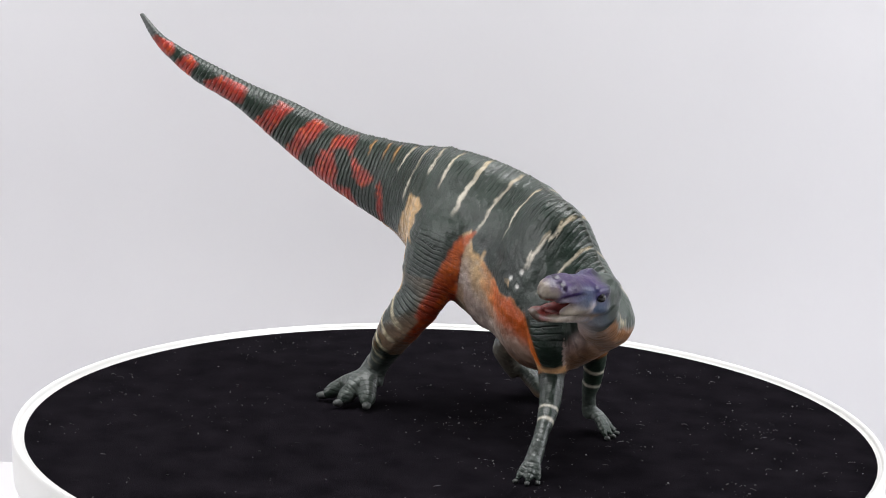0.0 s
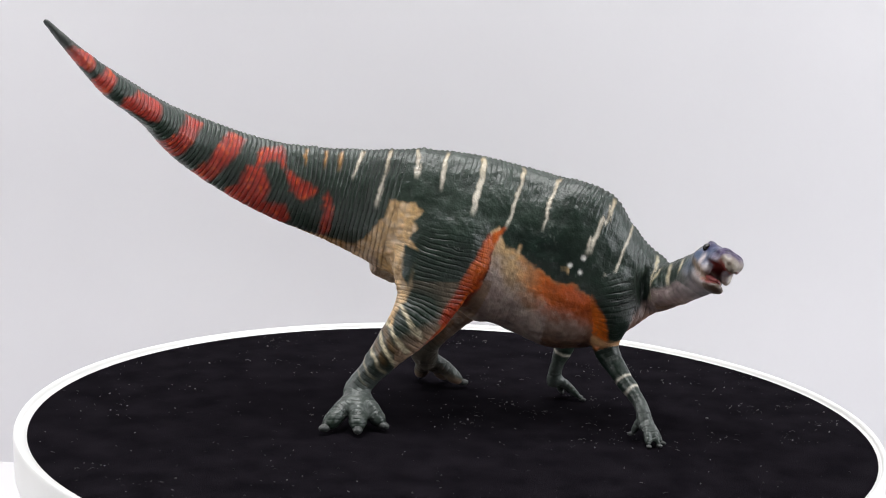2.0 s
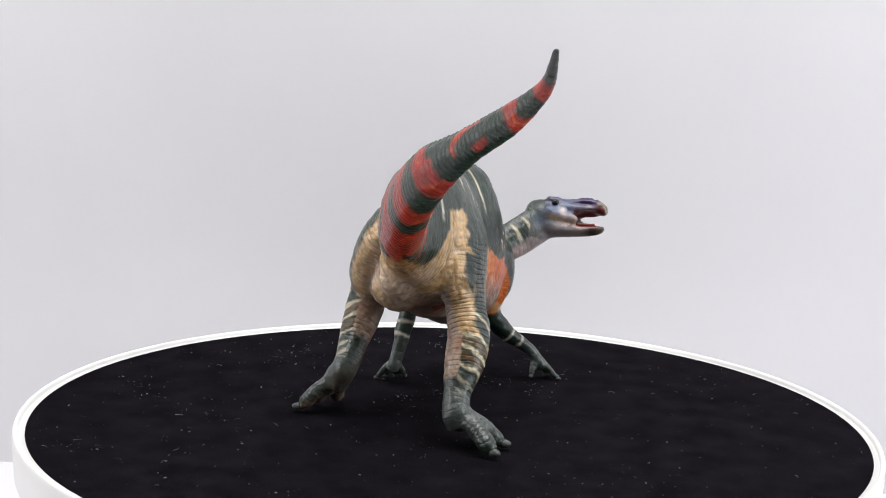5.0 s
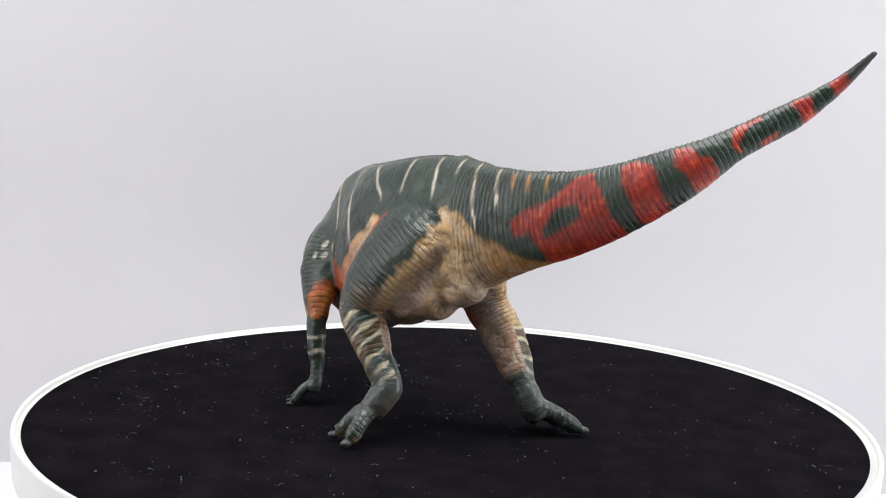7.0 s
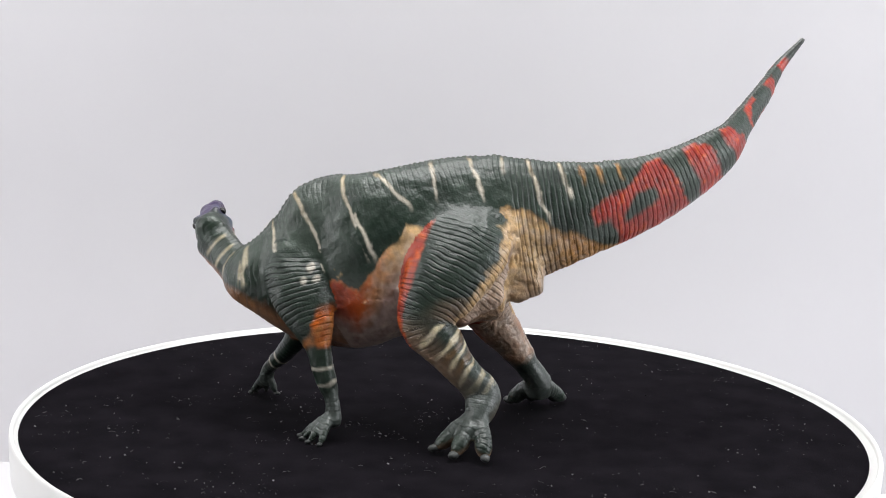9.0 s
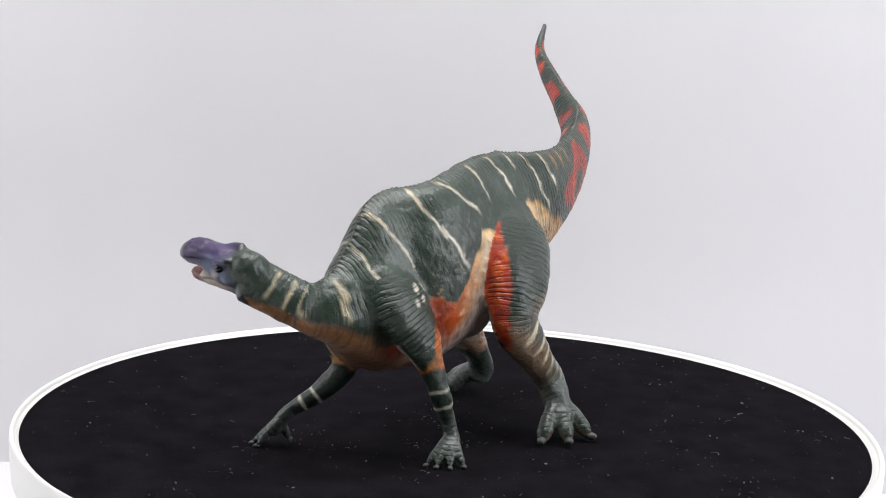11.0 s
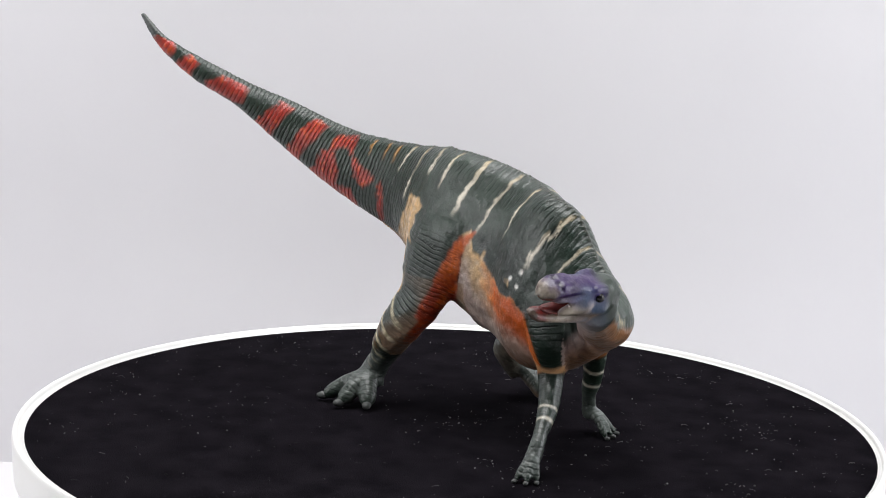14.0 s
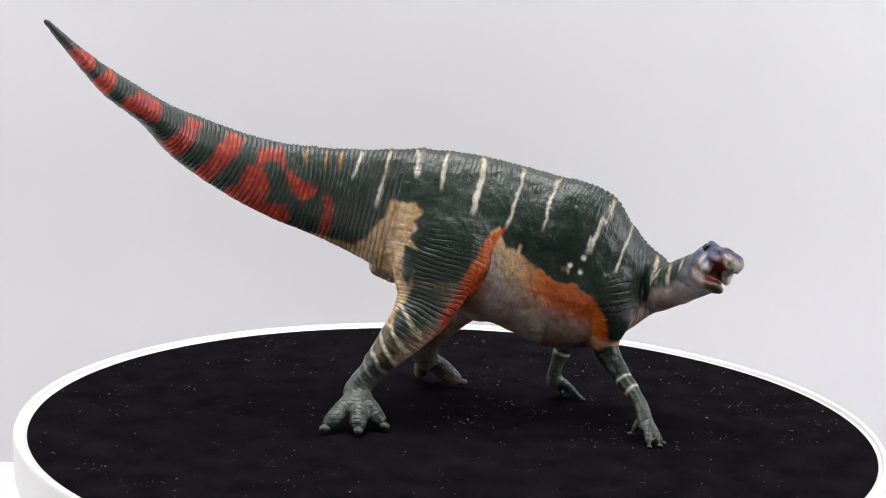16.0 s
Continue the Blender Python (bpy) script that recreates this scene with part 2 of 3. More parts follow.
# the head's own axes: forward, left, up
HEAD_O = np.array((34.8, -69.6, 56.2))
HEAD_F = np.array((-0.74, -0.67, 0.04))
HEAD_F /= np.linalg.norm(HEAD_F)
_left = np.cross((0, 0, 1.0), HEAD_F)
_left /= np.linalg.norm(_left)
_up = np.cross(HEAD_F, _left)
ROLL = math.radians(31)
HEAD_L, HEAD_U = math.cos(ROLL) * _left - math.sin(ROLL) * _up, math.cos(ROLL) * _up + math.sin(ROLL) * _left
SKULL = [(-9.0, 0.0, -4.0, 4.6, 5.6), (-5.0, 0.0, -4.0, 5.5, 6.4), (-1.0, 0.0, -3.1, 5.3, 5.2), (3.0, 0.0, -1.2, 4.5, 3.7), (7.0, 0.0, 0.1, 3.9, 2.5),
         (11.0, 0.0, 0.5, 4.0, 2.2), (14.2, 0.0, 0.0, 3.8, 2.2), (16.0, 0.0, -1.1, 3.0, 2.0), (16.8, 0.0, -2.3, 2.0, 1.4)]
JAW = [(-5.0, 0.0, -7.4, 4.6, 3.6), (0.0, 0.0, -8.2, 4.3, 2.8), (5.0, 0.0, -8.8, 3.6, 1.9), (10.0, 0.0, -8.9, 3.1, 1.6), (14.5, 0.0, -8.4, 2.8, 1.4), (16.8, 0.0, -7.7, 1.7, 0.9)]


def head_point(f, lft, u):
    return HEAD_O + HEAD_F * f + HEAD_L * lft + HEAD_U * u


def curve(rows, n):
    """Catmull-Rom through the rows, n samples a span."""
    a = np.array(rows, float)
    a = np.vstack([2 * a[0] - a[1], a, 2 * a[-1] - a[-2]])
    out = []
    for i in range(1, len(a) - 2):
        p0, p1, p2, p3 = a[i - 1:i + 3]
        for u in np.arange(n) / n:
            out.append(0.5 * (2 * p1 + (p2 - p0) * u + (2 * p0 - 5 * p1 + 4 * p2 - p3) * u * u + (3 * p1 - p0 - 3 * p2 + p3) * u ** 3))
    out.append(a[-2])
    return np.array(out)


def frames(rows, n, across):
    """Centres, tangents, the axis across, the axis along, and both radii. across: 'up' for the spine, else a heading."""
    q = curve(rows, n)
    P = q[:, :3]
    T = np.gradient(P, axis=0)
    T /= np.linalg.norm(T, axis=1)[:, None]
    ref = np.array(across, float)
    A = ref - T * (T @ ref)[:, None]
    A /= np.linalg.norm(A, axis=1)[:, None]
    B = np.cross(T, A)
    return P, T, A, B, np.maximum(q[:, 3], 0.3), np.maximum(q[:, 4], 0.3)


def tube(rows, n, across, shape=lambda c, s: (c, s), seg=40):
    """A closed skin round a curve: vertices and faces. The first radius goes with B, the second with A for the spine."""
    P, T, A, B, ra, rb = frames(rows, n, across)
    V, F = [], []
    for i in range(len(P)):
        for k in range(seg):
            t = 2 * math.pi * k / seg
            c, s = shape(math.cos(t), math.sin(t))
            V.append(P[i] + B[i] * c * ra[i] + A[i] * s * rb[i])
    m = len(P)
    for i in range(m - 1):
        for k in range(seg):
            j = (k + 1) % seg
            F.append((i * seg + k, i * seg + j, (i + 1) * seg + j, (i + 1) * seg + k))
    V += [P[0] - T[0] * min(ra[0], rb[0]) * 0.6, P[-1] + T[-1] * min(ra[-1], rb[-1]) * 0.6]
    a, b = len(V) - 2, len(V) - 1
    for k in range(seg):
        j = (k + 1) % seg
        F.append((a, j, k))
        F.append((b, (m - 1) * seg + k, (m - 1) * seg + j))
    return V, F


def torso_shape(c, s):
    return c * (1 - 0.2 * s - 0.06 * s * s), s


def capsule(a, b, r0, r1, lift=0.0):
    a, b = np.array(a, float), np.array(b, float)
    mid = (a + b) / 2 + np.array((0, 0, lift))
    rows = [(*a, r0, r0), (*mid, (r0 + r1) / 2 * 0.95, (r0 + r1) / 2 * 0.95), (*(a + (b - a) * 0.82), r1 * 1.12, r1 * 1.05), (*b, r1 * 0.7, r1 * 0.6)]
    return tube(rows, 5, (0, 0, 1) if abs((b - a)[2]) < 0.9 * np.linalg.norm(b - a) else (1, 0, 0), seg=16)


def head_tube(rows, seg=32, shape=lambda c, s: (c, s)):
    world_rows = [(*head_point(f, a, u), w, h) for f, a, u, w, h in rows]
    return tube(world_rows, 8, HEAD_U, shape, seg)


def leg_rows(rows):
    return [(x, y, z, b, a) for x, y, z, a, b in rows]


SPINE_T = [(x, y, z, w, h) for x, y, z, w, h in SPINE]
shells = [tube(SPINE_T, 10, (0, 0, 1), torso_shape, 56)]
for rows in (LEG_RH, LEG_LH, LEG_RF, LEG_LF):
    shells.append(tube(leg_rows(rows), 8, HD, seg=32))
for foot, (root, tips, r0, r1) in TOES.items():
    for tip in tips:
        shells.append(capsule(root, tip, r0, r1, 0.6))
    if foot in ("rh", "lh"):
        mid = np.mean(tips, axis=0)
        shells.append(capsule(root, np.array(root) * 0.3 + mid * 0.7 + (0, 0, 1.2), r0 * 1.0, r1 * 1.2))
shells.append(head_tube(SKULL))
shells.append(head_tube(JAW))
# brows and the swollen nose
for side in (1, -1):
    shells.append(capsule(head_point(-2.5, 3.3 * side, 1.1), head_point(2.5, 3.3 * side, 0.9), 1.6, 1.2))
    shells.append(capsule(head_point(8.5, 1.6 * side, 1.2), head_point(14.5, 1.7 * side, 0.9), 1.8, 1.8))
    shells.append(capsule(head_point(-3.0, 4.2 * side, -3.4), head_point(4.0, 3.2 * side, -6.0), 2.4, 1.4))
    shells.append(capsule(head_point(4.0, 3.4 * side, -2.0), head_point(15.0, 2.9 * side, -1.6), 1.2, 0.8))
shells.append(capsule(head_point(2.0, 3.5, -3.0), head_point(10.5, 3.1, -6.0), 2.4, 1.3))
shells.append(capsule(head_point(1.0, -3.2, -3.8), head_point(8.0, -2.8, -6.0), 2.1, 1.5))
# rump and belly fullness, and the vent behind the legs
shells.append(capsule((-7.0, 23.0, 53.0), (3.0, 13.0, 46.0), 8.0, 9.0))
shells.append(capsule((1.0, 16.0, 44.0), (17.0, -6.0, 36.5), 7.5, 9.5))
shells.append(capsule((3.0, 18.0, 42.0), (15.0, 9.0, 40.5), 8.0, 8.6))
shells.append(capsule((-6.0, 25.0, 46.5), (0.0, 20.0, 41.5), 5.6, 4.2))


def joined_skin(shells, voxel):
    """All shells fused into one even skin."""
    V, F = [], []
    for v, f in shells:
        o = len(V)
        V += [tuple(p) for p in v]
        F += [tuple(o + i for i in q) for q in f]
    me = bpy.data.meshes.new("raw")
    me.from_pydata(V, [], F)
    bm = bmesh.new()
    bm.from_mesh(me)
    bmesh.ops.recalc_face_normals(bm, faces=bm.faces)
    bm.to_mesh(me)
    bm.free()
    ob = new("raw", me)
    mod = ob.modifiers.new("fuse", "REMESH")
    mod.mode, mod.voxel_size, mod.adaptivity = "VOXEL", voxel, 0.0
    dg = bpy.context.evaluated_depsgraph_get()
    done = bpy.data.meshes.new_from_object(ob.evaluated_get(dg))
    co = np.empty(len(done.vertices) * 3)
    done.vertices.foreach_get("co", co)
    quads = np.empty(len(done.loops), dtype=np.int64)
    done.loops.foreach_get("vertex_index", quads)
    sizes = np.empty(len(done.polygons), dtype=np.int64)
    done.polygons.foreach_get("loop_total", sizes)
    assert (sizes == 4).all()
    bpy.data.objects.remove(ob)
    bpy.data.meshes.remove(me)
    bpy.data.meshes.remove(done)
    return co.reshape(-1, 3), quads.reshape(-1, 4)


CO, QUADS = joined_skin(shells, 0.5)


def smooth_skin(co, quads, weight, rounds):
    e = np.vstack([quads[:, [0, 1]], quads[:, [1, 2]], quads[:, [2, 3]], quads[:, [3, 0]]])
    n = len(co)
    deg = np.bincount(e[:, 0], minlength=n) + np.bincount(e[:, 1], minlength=n)
    for _ in range(rounds):
        s = np.stack([np.bincount(e[:, 0], co[e[:, 1], k], n) + np.bincount(e[:, 1], co[e[:, 0], k], n) for k in range(3)], 1)
        co = co + (s / deg[:, None] - co) * weight[:, None]
    return co


def normals_of(co, quads):
    d = np.cross(co[quads[:, 2]] - co[quads[:, 0]], co[quads[:, 3]] - co[quads[:, 1]])
    nn = np.stack([sum(np.bincount(quads[:, c], d[:, k], len(co)) for c in range(4)) for k in range(3)], 1)
    return nn / (np.linalg.norm(nn, axis=1)[:, None] + 1e-12)


def step(x, soft=0.5):
    return np.clip(x / soft * 0.5 + 0.5, 0, 1)


def locate(co, rows, n, across, swap=False):
    """For every vertex: how far out of the curve's skin it is (1 on it), the millimetres along, and the angle round."""
    P, T, A, B, ra, rb = frames(rows, n, across)
    along = np.concatenate([[0], np.cumsum(np.linalg.norm(np.diff(P, axis=0), axis=1))])
    best = np.full(len(co), 1e9)
    s, ang = np.zeros(len(co)), np.zeros(len(co))
    for i in range(len(P)):
        d = co - P[i]
        x, z, y = d @ B[i] / ra[i], d @ A[i] / rb[i], d @ T[i]
        r = x * x + z * z + (y / (0.5 * (ra[i] + rb[i]))) ** 2
        m = r < best
        best[m], s[m], ang[m] = r[m], along[i] + y[m], np.arctan2(x[m], z[m])
    return np.sqrt(best), s, ang


SITES = [("body", SPINE_T, 8, (0, 0, 1)), ("hind_leg_r", leg_rows(LEG_RH), 5, HD), ("hind_leg_l", leg_rows(LEG_LH), 5, HD),
         ("fore_leg_r", leg_rows(LEG_RF), 5, HD), ("fore_leg_l", leg_rows(LEG_LF), 5, HD)]
found = [locate(CO, rows, n, ax) for _, rows, n, ax in SITES]
HL = np.stack([(CO - HEAD_O) @ HEAD_F, (CO - HEAD_O) @ HEAD_L, (CO - HEAD_O) @ HEAD_U], 1)
is_head = (HL[:, 0] > -7.5) & (HL[:, 0] < 20) & (np.abs(HL[:, 1]) < 9) & (np.abs(HL[:, 2]) < 13)
foot_d = np.stack([np.linalg.norm(CO - np.array(TOES[k][0]), axis=1) for k in ("rh", "lh", "rf", "lf")], 1)
dist = np.stack([f[0] for f in found], 1)
dist[:, 1] = np.where(foot_d[:, 0] < 16, np.minimum(dist[:, 1], 0.1 + 99 * (CO[:, 2] > 14)), dist[:, 1])
dist[:, 2] = np.where(foot_d[:, 1] < 16, np.minimum(dist[:, 2], 0.1 + 99 * (CO[:, 2] > 14)), dist[:, 2])
dist[:, 3] = np.where(foot_d[:, 2] < 11, np.minimum(dist[:, 3], 0.1 + 99 * (CO[:, 2] > 8)), dist[:, 3])
dist[:, 4] = np.where(foot_d[:, 3] < 12, np.minimum(dist[:, 4], 0.1 + 99 * (CO[:, 2] > 8)), dist[:, 4])
site = dist.argmin(1)
site[is_head] = 5
weight = np.where(is_head, 0.35, np.where((CO[:, 2] < 9), 0.2, 0.5))
CO = smooth_skin(CO, QUADS, weight, 8)
soft = ((site < 5) & (CO[:, 2] > 22)).astype(float) * 0.5
CO = smooth_skin(CO, QUADS, soft, 14)
CO = smooth_skin(CO, QUADS, is_head * 0.4, 8)
limb = dist[:, 1:].min(1)
join = ((dist[:, 0] < 1.35) & (limb < 1.3) & (CO[:, 2] > 24) & ~is_head).astype(float) * 0.5
haunch = ((dist[:, 0] < 2.0) & (limb < 1.7) & ~is_head) * 0.5 * step(20 - np.abs(CO @ HD + 2), 8) * step(CO[:, 2] - 55, 6)
CO = smooth_skin(CO, QUADS, join, 16)
CO = smooth_skin(CO, QUADS, haunch, 90)
NOR = normals_of(CO, QUADS)

def vnoise(co, scale, seed):
    """Smooth value noise, from -1 to 1."""
    g = np.random.RandomState(seed).rand(32, 32, 32)
    p = co / scale + 100.0
    i = np.floor(p).astype(int)
    f = p - i
    f = f * f * (3 - 2 * f)
    out = 0
    for dx in (0, 1):
        for dy in (0, 1):
            for dz in (0, 1):
                w = (f[:, 0] if dx else 1 - f[:, 0]) * (f[:, 1] if dy else 1 - f[:, 1]) * (f[:, 2] if dz else 1 - f[:, 2])
                out = out + w * g[(i[:, 0] + dx) % 32, (i[:, 1] + dy) % 32, (i[:, 2] + dz) % 32]
    return out * 2 - 1


S, TH = found[0][1], np.degrees(found[0][2])          # along the spine, and round it: 0 on the back, right positive
AH, QH, ZH = CO @ HD, CO @ RT, CO[:, 2]               # ahead, to the right, up
N1, N2, N3 = vnoise(CO, 1.1, 3), vnoise(CO, 3.0, 4), vnoise(CO, 9.0, 5)
ragged = 0.8 * N1 + 1.2 * N2
RIGHT, LEFT = TH > 0, TH <= 0
on_body, on_rh, on_lh, on_rf, on_lf, on_head = [site == k for k in range(6)]
LS = [f[1] for f in found]
LA = [np.degrees(f[2]) for f in found]


def inside(u, v, pts):
    """Signed distance into a polygon: positive within."""
    d = np.full(len(u), 1e9)
    odd = np.zeros(len(u), dtype=bool)
    for (x0, y0), (x1, y1) in zip(pts, pts[1:] + pts[:1]):
        ex, ey = x1 - x0, y1 - y0
        t = np.clip(((u - x0) * ex + (v - y0) * ey) / (ex * ex + ey * ey), 0, 1)
        d = np.minimum(d, np.hypot(u - x0 - t * ex, v - y0 - t * ey))
        cross = (y0 > v) != (y1 > v)
        odd ^= cross & (u < x0 + (v - y0) * ex / (ey if abs(ey) > 1e-9 else 1e-9))
    return np.where(odd, d, -d)


def near_line(u, v, pts):
    d = np.full(len(u), 1e9)
    for (x0, y0), (x1, y1) in zip(pts, pts[1:]):
        ex, ey = x1 - x0, y1 - y0
        t = np.clip(((u - x0) * ex + (v - y0) * ey) / (ex * ex + ey * ey), 0, 1)
        d = np.minimum(d, np.hypot(u - x0 - t * ex, v - y0 - t * ey))
    return d


GREEN, LIGHT, DEEP = np.array((0.020, 0.038, 0.024)), np.array((0.060, 0.078, 0.062)), np.array((0.0035, 0.0125, 0.0075))
RED, ORANGE, TAN = np.array((0.34, 0.026, 0.014)), np.array((0.56, 0.115, 0.006)), np.array((0.60, 0.39, 0.18))
BELLY, CREAM, AMBER = np.array((0.40, 0.305, 0.265)), np.array((0.62, 0.58, 0.48)), np.array((0.45, 0.22, 0.06))
PURPLE, BLUE, PALE = np.array((0.024, 0.007, 0.062)), np.array((0.030, 0.062, 0.135)), np.array((0.37, 0.325, 0.325))
FOOT, BEAK, GORE = np.array((0.075, 0.088, 0.080)), np.array((0.10, 0.065, 0.045)), np.array((0.13, 0.018, 0.014))

paint = np.tile(GREEN, (len(CO), 1))


def lay(mask, colour):
    """Brush a colour on, by a mask from 0 to 1."""
    global paint
    m = np.clip(mask, 0, 1)[:, None]
    paint = paint * (1 - m) + colour * m


# drybrushed lights and deep greens
lay(step(N3 + 0.5 * N2 - 0.35, 0.8) * 0.6, LIGHT)
lay(step(-N3 + 0.6 * N2 - 0.35, 0.8) * 0.6, DEEP)
lay(step(inside(AH, ZH, [(14, 60), (24, 60), (36, 56), (37, 49), (32, 44), (24, 49), (16, 52)]) + ragged, 2.5) * RIGHT * on_body, DEEP)
lay(step(inside(AH, ZH, [(16, 62), (28, 58), (30, 50), (26, 46), (20, 52)]) + ragged, 2.5) * LEFT * on_body * 0.6, DEEP)
lay(step(14 - np.abs(AH - 47) + ragged * 2, 6) * step(72 - np.abs(TH), 20) * LEFT * on_body * 0.55, LIGHT)

# shade put into the paint: right shoulder, neck and foreleg darkened
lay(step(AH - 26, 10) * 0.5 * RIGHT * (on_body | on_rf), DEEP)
# the same for the whole right side, unevenly, as it catches less sheen
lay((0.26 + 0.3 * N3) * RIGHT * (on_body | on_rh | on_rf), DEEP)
# deep green mottling on all four legs
lay(step(N2 + 0.8 * N3 - 0.2, 0.7) * (on_rh | on_lh | on_rf | on_lf) * 0.55, DEEP)

# flanks and belly, under a ragged edge on either side
for side, xs, zs in ((RIGHT, [2, 8, 13, 15, 19, 22, 25.4, 29.4, 35, 40, 42.5, 46], [44, 57, 60, 54, 52.4, 49.7, 48.2, 44.7, 44.2, 41.3, 36, 32]),
                     (LEFT, [2, 8, 13.5, 15, 18.2, 22.3, 26.3, 29.6, 34, 37, 40, 46], [46, 61, 62, 58, 55.4, 48.6, 42.6, 44, 45, 43, 39.5, 32])):
    edge = np.interp(AH, xs, zs)
    low = side * on_body * (AH > 0) * (AH < 52) * (S > 135)
    below = edge - ZH + 0.6 * ragged
    lay(step(below, 0.7) * low, TAN)
    hot = step(AH - (22 if side is RIGHT else 21) + 1.5 * N2, 5)
    lay(step(below, 0.7) * low * hot, ORANGE)
    lay(step(below, 0.7) * low * step(AH - (30 if side is RIGHT else 26) + 1.5 * N2, 4) * (0.35 if side is RIGHT else 0.7), RED)
    lay(step(below - np.interp(AH, [5, 12, 22, 30, 40, 46], [7, 10, 12, 10, 11, 8]) + ragged, 4.0) * low, BELLY)
    lay(step(below - 5 - 1.5 * N2, 5) * step(16 - AH, 6) * low * 0.6, BELLY)
lay(step(np.abs(TH) - 150 + 4 * N2, 8) * on_body * (S > 128) * (S < 206), BELLY * 0.85)
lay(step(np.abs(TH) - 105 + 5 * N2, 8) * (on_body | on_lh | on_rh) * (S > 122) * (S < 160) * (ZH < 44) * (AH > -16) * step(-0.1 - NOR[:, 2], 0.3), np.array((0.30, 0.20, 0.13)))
# small scuffs of cream where flank meets green
lay(step(0.4 - near_line(AH, ZH, [(19.5, 54.5), (18.4, 51.0)]) + 0.25 * N1, 0.4) * RIGHT * on_body * 0.8, TAN)
lay(step(N1 + N2 - 1.05, 0.4) * on_body * (ZH < 50) * (ZH > 36) * (AH > 18) * (AH < 34) * 0.6, TAN)

# the tail's underside and the vent
under = on_body * (S > 98) * (S < 140)
edge = np.where(TH > 0, np.interp(S, [101, 107, 115, 120, 124, 129], [165, 150, 140, 128, 104, 80]), np.interp(S, [101, 107, 112, 118, 123, 129], [152, 132, 110, 100, 80, 76]))
lay(step((np.abs(TH) - edge) * 0.25 + ragged * 0.6, 1.0) * under * step(-13.5 - AH + 1.2 * ragged, 1.0), AMBER)
lay(step((np.abs(TH) - edge) * 0.25 + ragged * 0.6, 1.0) * under * step(S - 117 + N2, 4) * step(-13.5 - AH + 1.2 * ragged, 1.0), TAN)
lay(step((np.abs(TH) - 135) * 0.2 + ragged * 0.5, 2.0) * under * step(S - 118, 6) * 0.6, BELLY)

# tail bands
tail_on = on_body * (S < 112)
au = np.abs(TH)
um = S + 0.45 * ragged
R_TH, L_TH = TH * 0.17, -TH * 0.17
RED_RIGHT = [[(9.9, 12), (15.6, 4), (17.0, 14), (16.5, 24), (11.5, 31), (9.5, 31)],
             [(22.1, 6), (25.5, 10.5), (25.3, 20), (26.0, 31), (20.6, 31), (20.2, 26)],
             [(31.2, 20.6), (36.1, 7.5), (42.8, 6.6), (43.9, 20.4), (41.4, 24.1), (36.7, 25.0), (32.7, 28.4)],
             [(55.5, 4.8), (60.4, 5.4), (58.8, 13.8), (58.0, 22.3), (57.0, 31), (51.0, 31), (51.6, 27), (53.0, 16.8)],
             [(70.4, 3.9), (74.7, 4.9), (74.0, 11.6), (71.3, 18.2), (70.1, 31), (65.6, 31), (67.1, 17.5), (68.5, 11.6)],
             [(81.5, 7.1), (87.6, 3.0), (89.4, 10.4), (86.8, 8.2), (83.3, 10.6), (81.5, 13.6)],
             [(78.9, 14.6), (83.1, 13.6), (86.4, 17.5), (86.8, 22.4), (93.0, 20.7), (95.6, 24.0), (94.5, 28), (88, 31), (76.6, 31), (77.2, 26.0)],
             [(91.2, 12.0), (94.8, 13.6), (101.0, 15.1), (98.1, 17.4), (93.6, 15.8)],
             [(105.0, 15.4), (107.9, 18.0), (108.1, 23.3), (106.4, 25.0), (105.3, 18.5)]]
RED_LEFT = [[(14.9, 4), (9.0, 7), (9.3, 20), (9.5, 31), (14.5, 31), (14.8, 20)],
            [(26.1, 3.0), (21.0, 5.0), (21.4, 19.7), (20.6, 31), (26, 31), (25.7, 19.7), (25.0, 12.1)],
            [(42.6, 3.4), (37.1, 0.5), (34.3, 2.6), (35.5, 5.8), (39.0, 6.4), (41.6, 12.4), (44.1, 19), (45.0, 14.1), (43.6, 9.5)],
            [(37.8, 19.5), (33.0, 18.4), (33.5, 23), (37.3, 25)],
            [(58.1, 2.4), (54.2, 3.6), (54.0, 8.7), (51.2, 13.8), (51.0, 31), (57.0, 31), (57.8, 21.4), (57.6, 16.7), (59.1, 11.4)],
            [(72.9, 3.4), (67.4, 2.6), (64.4, 8.0), (64.2, 14.8), (65.6, 31), (70.5, 31), (72.5, 26.5), (73.1, 21.1), (72.3, 17.9), (73.2, 10.9)],
            [(106.8, 15.0), (101.2, 12.8), (96.5, 11.6), (93.2, 10.1), (86.4, 4.0), (81.0, 3.8), (79.8, 11.2), (79.2, 15.3), (77.8, 24.3), (77.0, 31), (100.3, 31), (99.2, 23.5), (100.8, 19.9), (102.2, 17.6), (106.8, 18)]]
GREEN_LEFT = [[(93.1, 13.2), (87.0, 13.0), (86.6, 16.6), (92.6, 18.4), (98.2, 19.4), (98.6, 17.6)]]
red = np.zeros(len(CO))
for pts in RED_RIGHT:
    red = np.maximum(red, step(inside(um, R_TH, pts) + 0.5 + 0.4 * N1, 0.8))
for pts in RED_LEFT:
    red = np.maximum(red, step(inside(um, L_TH, pts) + 0.35 * N1, 0.7))
for pts in GREEN_LEFT:
    red = red * (1 - step(inside(um, L_TH, pts) + 0.35 * N1, 0.7))
dorsal = step(au - 12 + 6 * N2, 8)
lay(red * tail_on * (0.25 + 0.75 * np.maximum(dorsal, (S < 30) * 1.0)) * step(1.6 + N1 + 0.6 * N2, 0.9), RED)
lay(step(N1 - 0.55, 0.3) * red * tail_on * 0.5, ORANGE)
